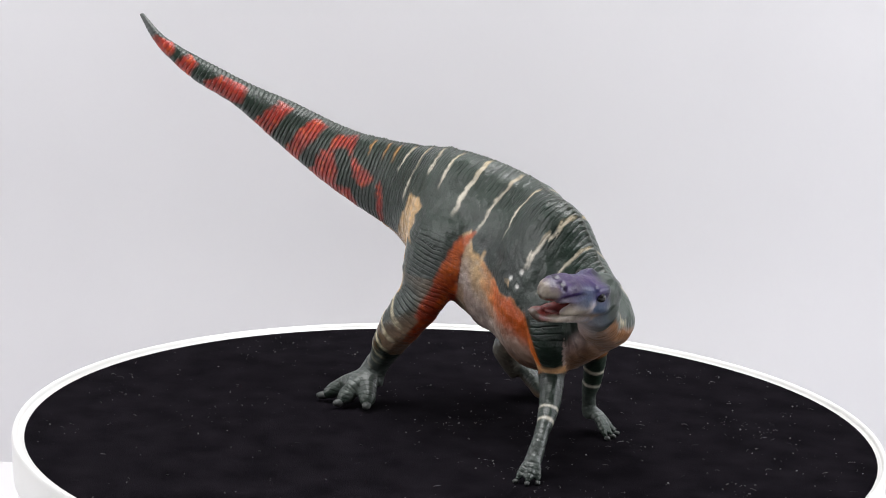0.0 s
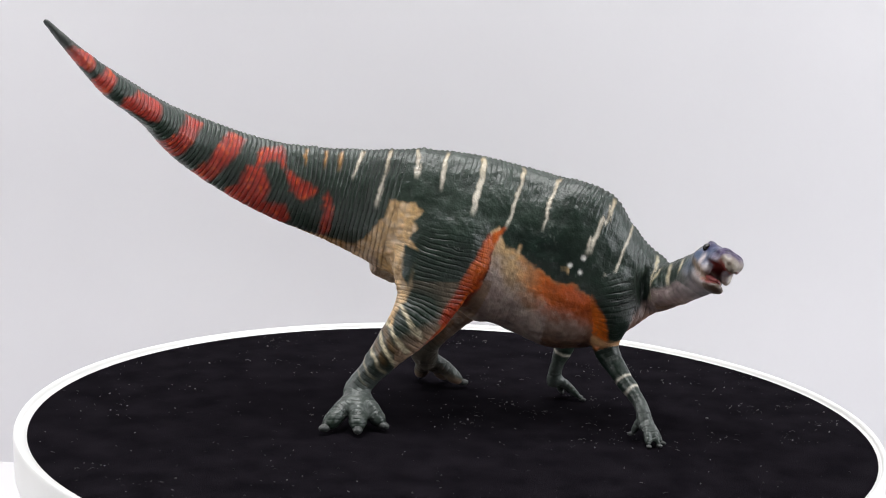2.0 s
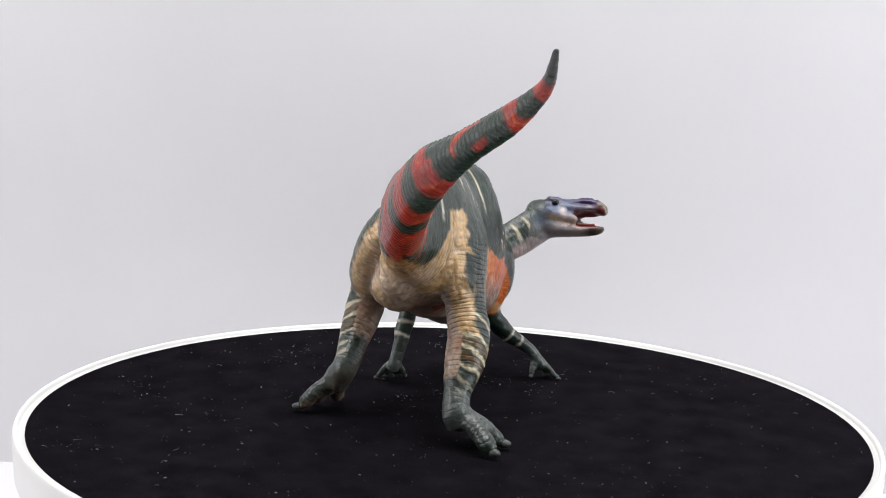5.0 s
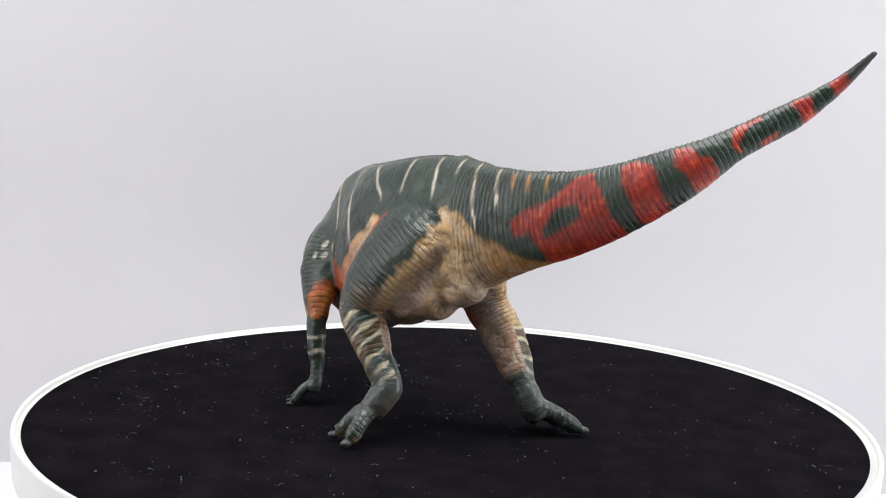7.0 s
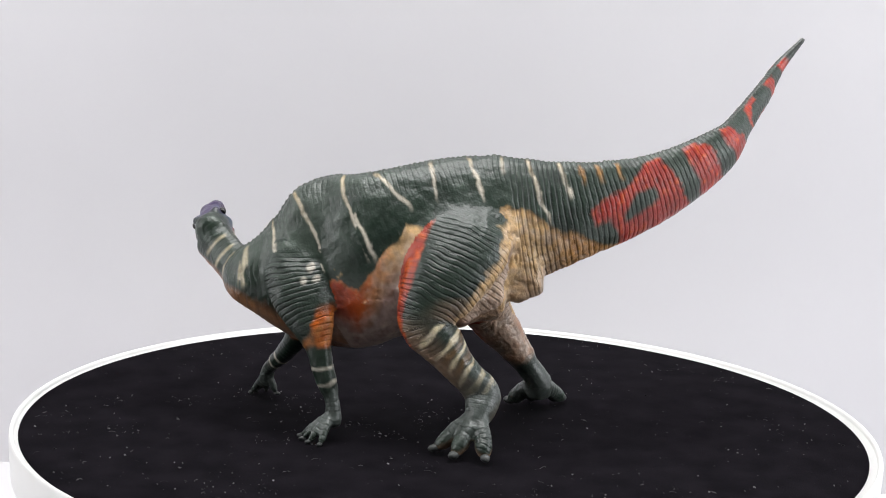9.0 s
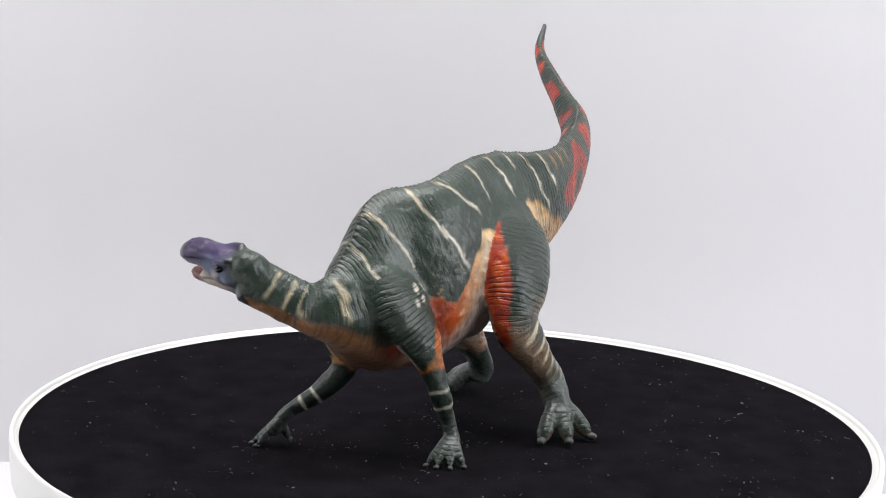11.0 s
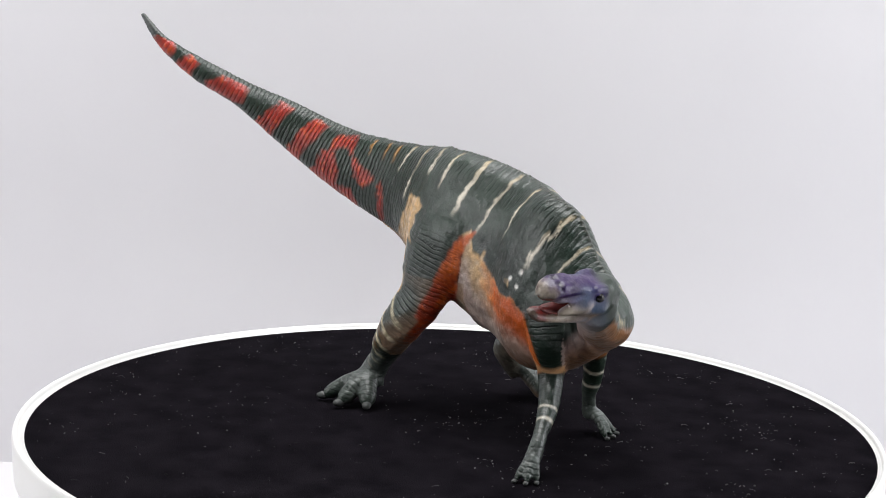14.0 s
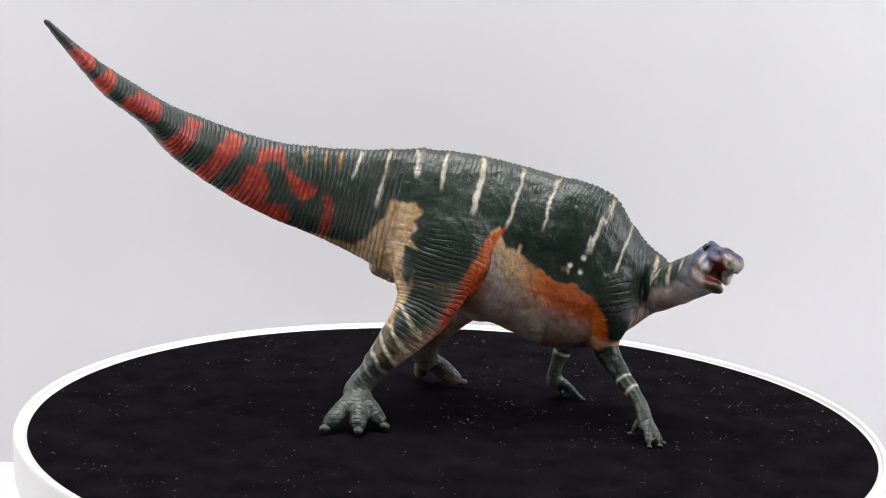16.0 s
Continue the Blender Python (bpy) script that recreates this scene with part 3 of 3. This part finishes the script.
lay(step(10.0 - um, 2.0) * tail_on, np.array((0.035, 0.042, 0.038)))
for s0 in (96.2, 102.3, 107.0):
    lay(step(0.6 - np.abs(um - s0), 0.5) * step(46 - au, 10) * step(au - 14, 5) * tail_on * 0.8, AMBER)

# cream stripes down from the ridge: spine place at the ridge and at the end, and how far round they reach, right then left
STRIPES = [(113.5, 112.5, 58, 113, 111.5, 66), (122, 122, 84, 122, 118, 92), (129.5, 131, 45, 129, 129, 30), (137, 137.5, 54, 137.5, 136, 60),
           (147, 147.3, 70, 147.5, 149, 50), (159, 158, 72, 164, 157, 52), (172, 173.6, 60, 174.5, 169.4, 84), (189, 188.8, 64, 190, 181, 92),
           (197.5, 194.6, 78, 198.8, 199, 80)]
for rs, re_, rr, ls_, le, lr in STRIPES:
    for side, s0, s1, reach in ((RIGHT, rs, re_, rr), (LEFT, ls_, le, lr)):
        k = np.clip(au / reach, 0, 1)
        d = np.abs(S - (s0 + (s1 - s0) * k ** 1.3) + 0.5 * N2 + 0.2 * N1)
        m = step(0.46 + 0.2 * N3 - d, 0.3) * side * step(reach - au, 6) * step(au - 6, 4) * (on_body | on_rh | on_lh) * (LS[1] < 16) * step(N1 + 1.5 * N2 + 1.7, 0.7)
        lay(m * step(0.62 - k, 0.5) * 0.85, np.array((0.46, 0.34, 0.16)))
        lay(m * step(k - 0.35, 0.4) * 0.95, CREAM)
for s0, r1, r2 in ((209.2, 112, 98), (215.2, 90, 98), (220.6, 92, 112), (225.7, 80, 104)):
    d = np.abs(S - s0 + 0.5 * N2 - 0.02 * np.maximum(au - 60, 0) * np.where(TH > 0, -1, 0.3))
    lay(step(0.55 + 0.15 * N3 - d, 0.35) * step(np.where(TH > 0, r1, r2) - au, 8) * step(au - 18, 8) * on_body * 0.85, np.array((0.47, 0.41, 0.27)))
for a0, z0, r0 in ((38.0, 52.2, 0.75), (34.2, 50.0, 0.6), (37.2, 48.0, 0.65)):
    lay(step(r0 - np.hypot(AH - a0, ZH - z0) + 0.15 * N1, 0.3) * RIGHT * on_body, np.array((0.72, 0.72, 0.68)))
for a0, z0, r0 in ((40.5, 48.5, 1.2), (38.5, 45.5, 1.0), (42.0, 45.0, 0.9)):
    lay(step(r0 - np.hypot(AH - a0, ZH - z0) + 0.3 * N1, 0.3) * LEFT * (on_body | on_lf), CREAM * 0.8)

# throat and chest
throat = on_body * (S > 198)
lay(step((au - np.interp(S, [198, 206, 214, 222, 232], [128, 118, 106, 114, 128])) * 0.12 + 0.5 * N2, 0.8) * throat * LEFT, np.array((0.27, 0.125, 0.05)))
lay(step((au - np.interp(S, [198, 206, 214, 222, 232], [125, 112, 98, 92, 84])) * 0.12 + 0.5 * N2, 0.8) * throat * RIGHT, np.array((0.36, 0.26, 0.24)))
lay(step((au - 138) * 0.12 + 0.5 * N2, 1.5) * throat, np.array((0.30, 0.18, 0.12)))
lay(step(np.abs((S / 2.4) % 1 - 0.5) - 0.36, 0.1) * throat * LEFT * (au > 108) * (S < 222) * 0.65, np.array((0.09, 0.05, 0.03)))
lay(step(S - 222, 6) * throat * step((au - 95) * 0.1, 1.2) * RIGHT, PALE * 0.9)
lay(on_body * (S > 182) * (S < 207) * step((au - 130) * 0.1 + 0.5 * N2, 2), np.array((0.20, 0.105, 0.06)))

# hind legs: rear and inside tan, a red front, cream hoops on the shank
for on, k, out in ((on_rh, 1, 1), (on_lh, 2, -1)):
    s, a = LS[k], LA[k] * out          # outside now positive for both
    rear = np.where(a > 0, a, a + 360)
    edge = np.interp(s, [0, 4, 8, 12, 18, 28, 36, 40], [180, 128, 112, 112, 118, 122, 126, 150]) + 14 * N2 * (s < 24) + (30 if out < 0 else 0)
    lay(step((rear - edge) * 0.15 + 0.5 * ragged, 0.9) * step(300 - rear, 30) * on * step(s - 3, 2) * step(38.5 - s + 0.5 * ragged, 2) * (1 if out < 0 else step(s - 27, 6)), TAN)
    lay(step((rear - edge - 52) * 0.1 + 0.8 * N2, 3) * on * (s > 6) * (s < 41), BELLY * 1.15)
    if out > 0:
        m = step((24 - a - 0.45 * np.maximum(0, s - 22)) * 0.15 + 0.4 * ragged, 0.8) * step(a + 95, 20) * step(s - 9, 2) * step(44 - s, 4)
    else:
        m = step((50 - a) * 0.2 + 0.3 * ragged, 0.7) * step(a + 30, 12) * step(s - 12.5 + 0.3 * ragged, 1.0) * step(43.5 - s - 0.02 * (a - 10) ** 2 * 0.3, 1.5)
    if out > 0:
        m = m * step(s - 24, 6)
    lay(m * on, RED * np.array((1.05, 1.25, 0.7)))
    lay(m * on * step(N2 + 0.5 * N1 - 0.3, 0.5) * 0.6, ORANGE)
    lay(step(-a - 40, 25) * on * (s > 38) * step(57 - s + ragged, 1.5), np.array((0.40, 0.28, 0.20)))
    lay(step(N2 + N1 - 0.5, 0.5) * step(-a - 40, 25) * on * (s > 44) * (s < 57) * 0.7, np.array((0.22, 0.09, 0.035)))
    for s0, tilt in ((39.5, 0.035), (45.6, 0.02), (50.2, 0.03), (54.6, 0.025), (58.6, 0.02), (62.0, 0.02)):
        d = np.abs(s - (s0 + (3 if out < 0 else 0)) + tilt * (a - 110) + 0.8 * N2)
        lay(step((0.4 if out > 0 else 0.66) + 0.35 * N3 - d, 0.3) * on * step(a - 55 + 20 * N3, 15) * step(N2 + 1.0, 0.6) * 0.95, np.array((0.66, 0.58, 0.38)))
    for s0 in (48.0, 52.5):
        d = np.abs(s - (s0 + (3 if out < 0 else 0)) + 0.03 * (a - 110) + 0.8 * N2)
        lay(step(0.9 - d, 0.6) * on * step(a - 70, 15) * 0.5, np.array((0.20, 0.10, 0.03)))

# outer right thigh: ragged tan behind, orange-red in front
outer = RIGHT * (on_body | on_rh) * (NOR @ RT > -0.35)
lay(step(inside(AH, ZH, [(-19.5, 66.5), (-12, 65.5), (-9.5, 64), (-12.5, 61), (-11, 59), (-13.5, 56), (-10.5, 53), (-15, 50.5), (-15.5, 44), (-15.5, 37), (-17, 31), (-22, 33), (-23.5, 46), (-21.5, 58)]) + 0.35 * ragged, 0.5) * outer * (S > 116), TAN)
lay(step(inside(AH, ZH, [(-14.5, 54), (-10.5, 53), (-12, 47), (-13, 42), (-15, 46)]) + 0.3 * ragged, 0.5) * outer, DEEP * 1.6)
m = step(inside(AH, ZH, [(14.5, 59.5), (12, 55), (10, 48), (8, 42), (4, 35.5), (-2, 30), (-3.6, 32.5), (1.6, 42), (6.0, 50), (9.6, 57.5)]) + 0.35 * ragged, 0.6) * outer
lay(m, RED * np.array((0.9, 1.15, 0.35)))
lay(m * step(N2 + 0.5 * N1 + 0.12 * (AH - 6), 0.6) * 0.7, ORANGE)

# forelegs
for on, k, out in ((on_rf, 3, 1), (on_lf, 4, -1)):
    s, a = LS[k], LA[k] * out
    rear = np.where(a > 0, a, a + 360)
    lay(step((rear - np.interp(s, [6, 14, 20, 28], [150, 132, 112, 84])) * 0.12 + 0.5 * ragged, 0.8) * step(300 - rear, 30) * on * step(30.5 - s + 0.4 * ragged, 1.0) * step(s - (14 if out > 0 else 22), 2), ORANGE)
    lay(step((rear - 190) * 0.1 + N2, 2) * on * (s > (8 if out > 0 else 18)) * (s < 30), BELLY)
    tip = 1.7 - np.abs(s - 28.6 + 0.5 * N2) if out > 0 else np.minimum(30.2 - s, s - 29.6 + 0.05 * np.abs(a - 20)) + 0.5 * N2
    lay(step(tip, 0.7) * on * (s > 22) * step(1.4 + N1 + 2 * N2, 1), TAN * (np.array((0.85, 0.72, 0.72)) if out > 0 else np.array((0.75, 0.42, 0.22))))
    for s0 in ((42.6, 47.2) if out > 0 else (36.6, 41.4)):
        lay(step(0.42 + 0.15 * N3 - np.abs(s - s0 + 0.6 * N2), 0.3) * on * step(N1 + N2 + 1.1, 0.8), CREAM * 0.85)

feet = step(11 - np.minimum(foot_d[:, :2].min(1), foot_d[:, 2:].min(1) + 4) + N2, 3) * ~(on_body | on_head)
lay(feet * 0.75, FOOT)
lay(feet * step(2.2 - ZH + 0.5 * N1, 1.0) * 0.4, FOOT * 1.6)

# head
f, lt, u = HL[:, 0], np.abs(HL[:, 1]), HL[:, 2] + 1.5
on = on_head.astype(float)
nu = NOR @ HEAD_U
lay(on * step(f + 5 + 1.2 * N2, 2.5), PALE * 0.9)
lay(on * step(f + 4.5 + N2, 3) * step(u + 1.0 + 0.8 * N2, 2.5), PURPLE)
lay(on * step(5.6 - np.hypot(f - 1.2, (u - 0.3) * 1.2) + 0.7 * N2, 2.5) * step(lt - 2.4, 1.2), BLUE)
lay(on * step(1.1 - np.abs(f - 2.4 + 0.25 * u) + 0.3 * N1, 0.8) * step(-u - 0.2, 1) * step(lt - 3, 1) * step(u + 8, 2), PALE * 1.2)
lay(on * step(3.6 - np.hypot(f + 3.2, u + 5.0) + 0.6 * N2, 2.2) * step(lt - 2.4, 1.2) * 0.75, BLUE * np.array((1.0, 1.1, 0.85)))
lay(on * step(4.2 - np.hypot(f + 1.0, (u - 2.6) * 1.3) + 0.5 * N2, 2.0) * step(u + 0.5, 1.5) * 0.8, PURPLE * 1.2)
lay(on * step(-3.8 - f + 0.35 * (u + 3) + 0.8 * N2, 2.0) * step(u + np.where(HL[:, 1] > 0, 7.0, 2.5) + N2, 2), GREEN * 0.6)
lay(on * step(f - 15.6 + 0.9 * N2, 1.4) * step(2.8 - u, 1.5) * 0.8, np.array((0.22, 0.18, 0.15)))
lay(on * step(N1 + N2 - 0.5, 0.5) * step(-u - 2, 2) * step(f + 2, 2) * 0.5, np.array((0.24, 0.15, 0.07)))
lay(on * step(f - 15.0 + N2, 1.0) * step(2.6 - u + N1, 1.0) * 0.8, np.array((0.30, 0.26, 0.20)))
lay(on * step(f - 14.6 + N2, 1.0) * step(1.4 - u + N1, 1.0) * step(N1 + 0.4 * N2 + 0.2, 0.3), BEAK * 0.6)
lay(on * step(f - 10.8 + N2, 1.5) * step(-5.2 - u, 1.0), BEAK * 0.7)
lay(on * (f > 3) * (f < 17) * step(-nu - 0.25, 0.3) * step(u + 4.0, 1.0) * step(2.6 - u, 1.0) * step(3.4 - lt, 0.6), GORE)
lay(on * (f > 1) * (f < 15.5) * step(nu - 0.2, 0.3) * step(-4.6 - u, 1.0), GORE)
lay(on * step(1.0 - np.abs(u + 4.6 + 0.15 * f + 0.5 * N2), 0.8) * step(f + 2, 2) * step(9 - f, 2) * 0.7, np.array((0.25, 0.16, 0.08)))
lay(on * (HL[:, 1] > 1.5) * step(f - 3.0, 2) * step(12 - f + N2, 1.5) * step(-1.6 - u + 0.4 * N2, 1.0) * step(u + 7.5, 1.0) * step(NOR @ HEAD_L - 0.1, 0.3), np.array((0.34, 0.29, 0.23)))
lay(on * step(0.75 - np.hypot(f - 13.4, u - 4.0), 0.4) * step(lt - 0.6, 0.5), PURPLE * 0.25)
lay(on * step(0.55 - np.abs(u - 1.4 + 0.1 * (f - 9)), 0.5) * step(f - 5, 1) * step(13 - f, 1.5) * step(lt - 2.5, 1) * 0.7, PURPLE * 0.4)

# creases of loose skin, darker where the wash has settled
loose = np.clip((paint[:, 0] - 0.2) * 5, 0, 1) * (on_body | on_rh | on_lh) * (S > 104) * (ZH > 14)
crease = np.zeros(len(CO))
for seed, size, k in ((21, np.array((1.0, 1.0, 2.2)), 4.2), (22, np.array((1.6, 1.6, 0.8)), 2.6)):
    crease = np.maximum(crease, step(0.07 - np.abs(vnoise(CO * size, k, seed)), 0.08) * step(vnoise(CO, 7.0, seed + 5) + 0.35, 0.5))
crease = crease * loose * np.interp(AH, [-12, 2], [1.0, 0.3])
lay(crease * 0.5, np.array((0.13, 0.065, 0.03)))
lay(loose * step(vnoise(CO, 1.6, 31) - 0.35, 0.5) * (paint[:, 1] > 0.16) * 0.35, np.array((0.62, 0.55, 0.47)))

# uneven brushwork
paint = np.clip(paint * (1 + 0.28 * N2 + 0.2 * N1)[:, None], 0.002, 0.85)
lay(step(vnoise(CO, 0.6, 11) + 0.5 * N2 - 0.95, 0.25) * (~on_head) * 0.35, np.array((0.20, 0.21, 0.19)))

# how deep the folds lie
fold = np.full(len(CO), 0.5)
fold = np.where(on_body, np.interp(S, [0, 8, 16, 100, 124, 132, 184, 200, 206, 232], [0.0, 0.15, 0.5, 0.85, 0.7, 0.3, 0.42, 0.45, 0.35, 0.12]), fold)
flank = on_body & (S > 128) & (S < 200)
fold = np.where(flank, fold * np.interp(au, [0, 30, 48, 120, 145, 180], [1.0, 0.9, 0.16, 0.12, 0.3, 0.75]), fold)
for k in (1, 2):
    fold = np.where(site == k, np.interp(LS[k], [0, 8, 14, 36, 46, 62], [0.05, 0.25, 0.55, 0.55, 0.3, 0.2]), fold)
for k in (3, 4):
    fold = np.where(site == k, np.interp(LS[k], [0, 6, 12, 24, 32, 50], [0.6, 0.9, 0.8, 0.35, 0.15, 0.12]), fold)
fold = np.where(on_head, 0.0, fold)
fold = fold * np.where(CO[:, 2] > 20, np.clip((np.abs(dist[:, 0] - limb) - 0.02) / 0.18, 0.1, 1), 1)
fold = fold * np.where(on_body & (S < 128), 0.8 + 0.2 * N3, np.clip(0.62 + 0.75 * vnoise(CO, 5.0, 8), 0.08, 1.15))
fold = fold * np.where(on_body & (S < 112) & (TH < 0), 0.6, 1.0)
ring = np.choose(np.minimum(site, 4), LS)
ring = ring + np.where(on_body & (S < 128), 0.12, 0.55) * vnoise(CO, 6.0, 9) + np.where(on_body & (S < 128), 0.05, 0.2) * N2

toe = step(10 - foot_d.min(1), 3) * (ZH < 9) * ~(on_body | on_head)
ring = np.where(toe > 0.5, foot_d.min(1), ring)
fold = np.where(toe > 0.5, 0.25, fold)

# relief: the toothed ridge along the back, folds, lumps
ridge = on_body * step(S - 26, 8) * step(226 - S, 8)
tooth = 0.55 + 0.45 * np.sin(S * 2 * math.pi / 1.5)
mm_round = au / 57.3 * np.interp(S, [0, 40, 80, 110, 140, 190, 206, 232], [1.5, 4, 8, 13, 20, 16, 8, 7])
out_by = ridge * step(0.75 - mm_round, 0.5) * (0.15 + 0.4 * tooth)
lay(ridge * step(0.7 - mm_round, 0.4) * 0.6, np.array((0.03, 0.032, 0.02)))
out_by = out_by - 0.2 * fold * step(mm_round - 1.0, 1.5) * (0.5 + 0.5 * np.sin(ring * 4.2)) ** 2 * (~on_head)
out_by = out_by + 0.22 * N2 * (~on_head) * step(ZH - 4, 4) * (0.4 + 0.6 * step(S - 100, 20)) + 0.10 * N1 * (~on_head)
out_by = out_by + on_head * (0.08 * N1 - 0.6 * step(0.6 - np.hypot(f - 13.4, u - 4.0), 0.4) * step(lt - 0.6, 0.5) - 0.5 * step(0.7 - np.abs(u - 1.4 + 0.1 * (f - 9)), 0.6) * step(f - 5, 1) * step(13 - f, 1.5) * step(lt - 2.5, 1))
out_by = out_by - 0.38 * crease
CO = CO + NOR * out_by[:, None]
NOR = normals_of(CO, QUADS)

dinosaur = new("toy_dinosaur")
tagged(dinosaur, "painted green dinosaur figurine with red-banded tail, standing on velvet", "toy dinosaur")


def region_part(name, mask, parent, label=""):
    q = QUADS[mask]
    used, idx = np.unique(q, return_inverse=True)
    me = bpy.data.meshes.new(name)
    me.from_pydata((CO[used] / 1000).tolist(), [], idx.reshape(-1, 4).tolist())
    me.attributes.new("paint", "FLOAT_COLOR", "POINT").data.foreach_set("color", np.concatenate([paint[used], np.ones((len(used), 1))], 1).ravel())
    me.attributes.new("ring", "FLOAT", "POINT").data.foreach_set("value", ring[used])
    me.attributes.new("fold", "FLOAT", "POINT").data.foreach_set("value", fold[used])
    me.polygons.foreach_set("use_smooth", np.ones(len(me.polygons), dtype=bool))
    me.normals_split_custom_set_from_vertices(NOR[used].tolist())
    me.materials.append(SKIN)
    ob = new(name, me)
    ob.parent = parent
    if label:
        ob["label"] = label
    return ob


fsite = site[QUADS]
fsite = np.where((fsite == 5).sum(1) >= 2, 5, fsite.max(1) * (fsite == fsite[:, :1]).all(1) + fsite[:, 0] * (~(fsite == fsite[:, :1]).all(1)))
fs = found[0][1][QUADS].mean(1)
crest = (ridge * step(0.8 - mm_round, 0.2))[QUADS].min(1) > 0.5
region_part("dorsal_ridge", (fsite == 0) & crest, dinosaur, "finely toothed dark ridge along the back")
fsite = np.where((fsite == 0) & crest, 9, fsite)
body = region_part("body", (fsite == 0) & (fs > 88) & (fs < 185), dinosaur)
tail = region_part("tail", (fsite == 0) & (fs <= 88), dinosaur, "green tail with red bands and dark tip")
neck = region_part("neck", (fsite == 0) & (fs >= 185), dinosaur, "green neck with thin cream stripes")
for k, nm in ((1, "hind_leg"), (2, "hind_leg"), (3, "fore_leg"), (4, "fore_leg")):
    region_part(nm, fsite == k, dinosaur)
legs = [o for o in dinosaur.children if o.name.startswith(("hind", "fore"))]
for leg, foot, rad in zip(legs, ("rh", "lh", "rf", "lf"), (1.9, 1.8, 0.95, 0.95)):
    root, tips = TOES[foot][:2]
    for tip in tips:
        bm = bmesh.new()
        way = Vector((tip[0] - root[0], tip[1] - root[1], 0)).normalized()
        m = Matrix.Translation((Vector(tip) + way * rad * 0.3 - Vector((0, 0, 0.35))) / 1000) @ way.to_track_quat("X", "Z").to_matrix().to_4x4() @ Matrix.Diagonal((rad * 1.2, rad * 0.78, rad * 0.66, 1))
        bmesh.ops.create_icosphere(bm, subdivisions=2, radius=0.001, matrix=m)
        part("claw", bm, CLAW, leg, "blunt grey toe claw")
hq = HL[QUADS].mean(1)
is_jaw = (fsite == 5) & (hq[:, 0] > 5.0) & (hq[:, 2] < -6.2)
head = region_part("head", (fsite == 5) & ~is_jaw, dinosaur, "purple and blue head with open beak")
region_part("lower_jaw", is_jaw, head, "pale lower jaw with dark beak")
for side in (1, -1):
    bm = bmesh.new()
    bmesh.ops.create_icosphere(bm, subdivisions=3, radius=0.00125, matrix=Matrix.Translation(Vector(head_point(0.2, 4.55 * side, -0.3) / 1000)))
    part("eye", bm, EYE_MAT, head, "small glossy black eye")
bm = bmesh.new()
v, f = head_tube([(0.0, 0.0, -6.4, 2.6, 1.0), (6.0, 0.0, -6.9, 2.3, 0.9), (11.0, 0.0, -7.0, 1.8, 0.8), (13.5, 0.0, -6.6, 0.9, 0.5)], 16)
vs = [bm.verts.new(Vector(p) / 1000) for p in v]
for q in f:
    bm.faces.new([vs[i] for i in q])
bmesh.ops.recalc_face_normals(bm, faces=bm.faces)
part("tongue", bm, MOUTH, head, "dull red tongue")


def motions():
    rows = [(0.5 * i, pose(0, 0, 0, 0, 0, a)) for i, a in enumerate(TURN)]
    for thing in (turntable, lint, dinosaur):
        walk(thing, rows)


motions()
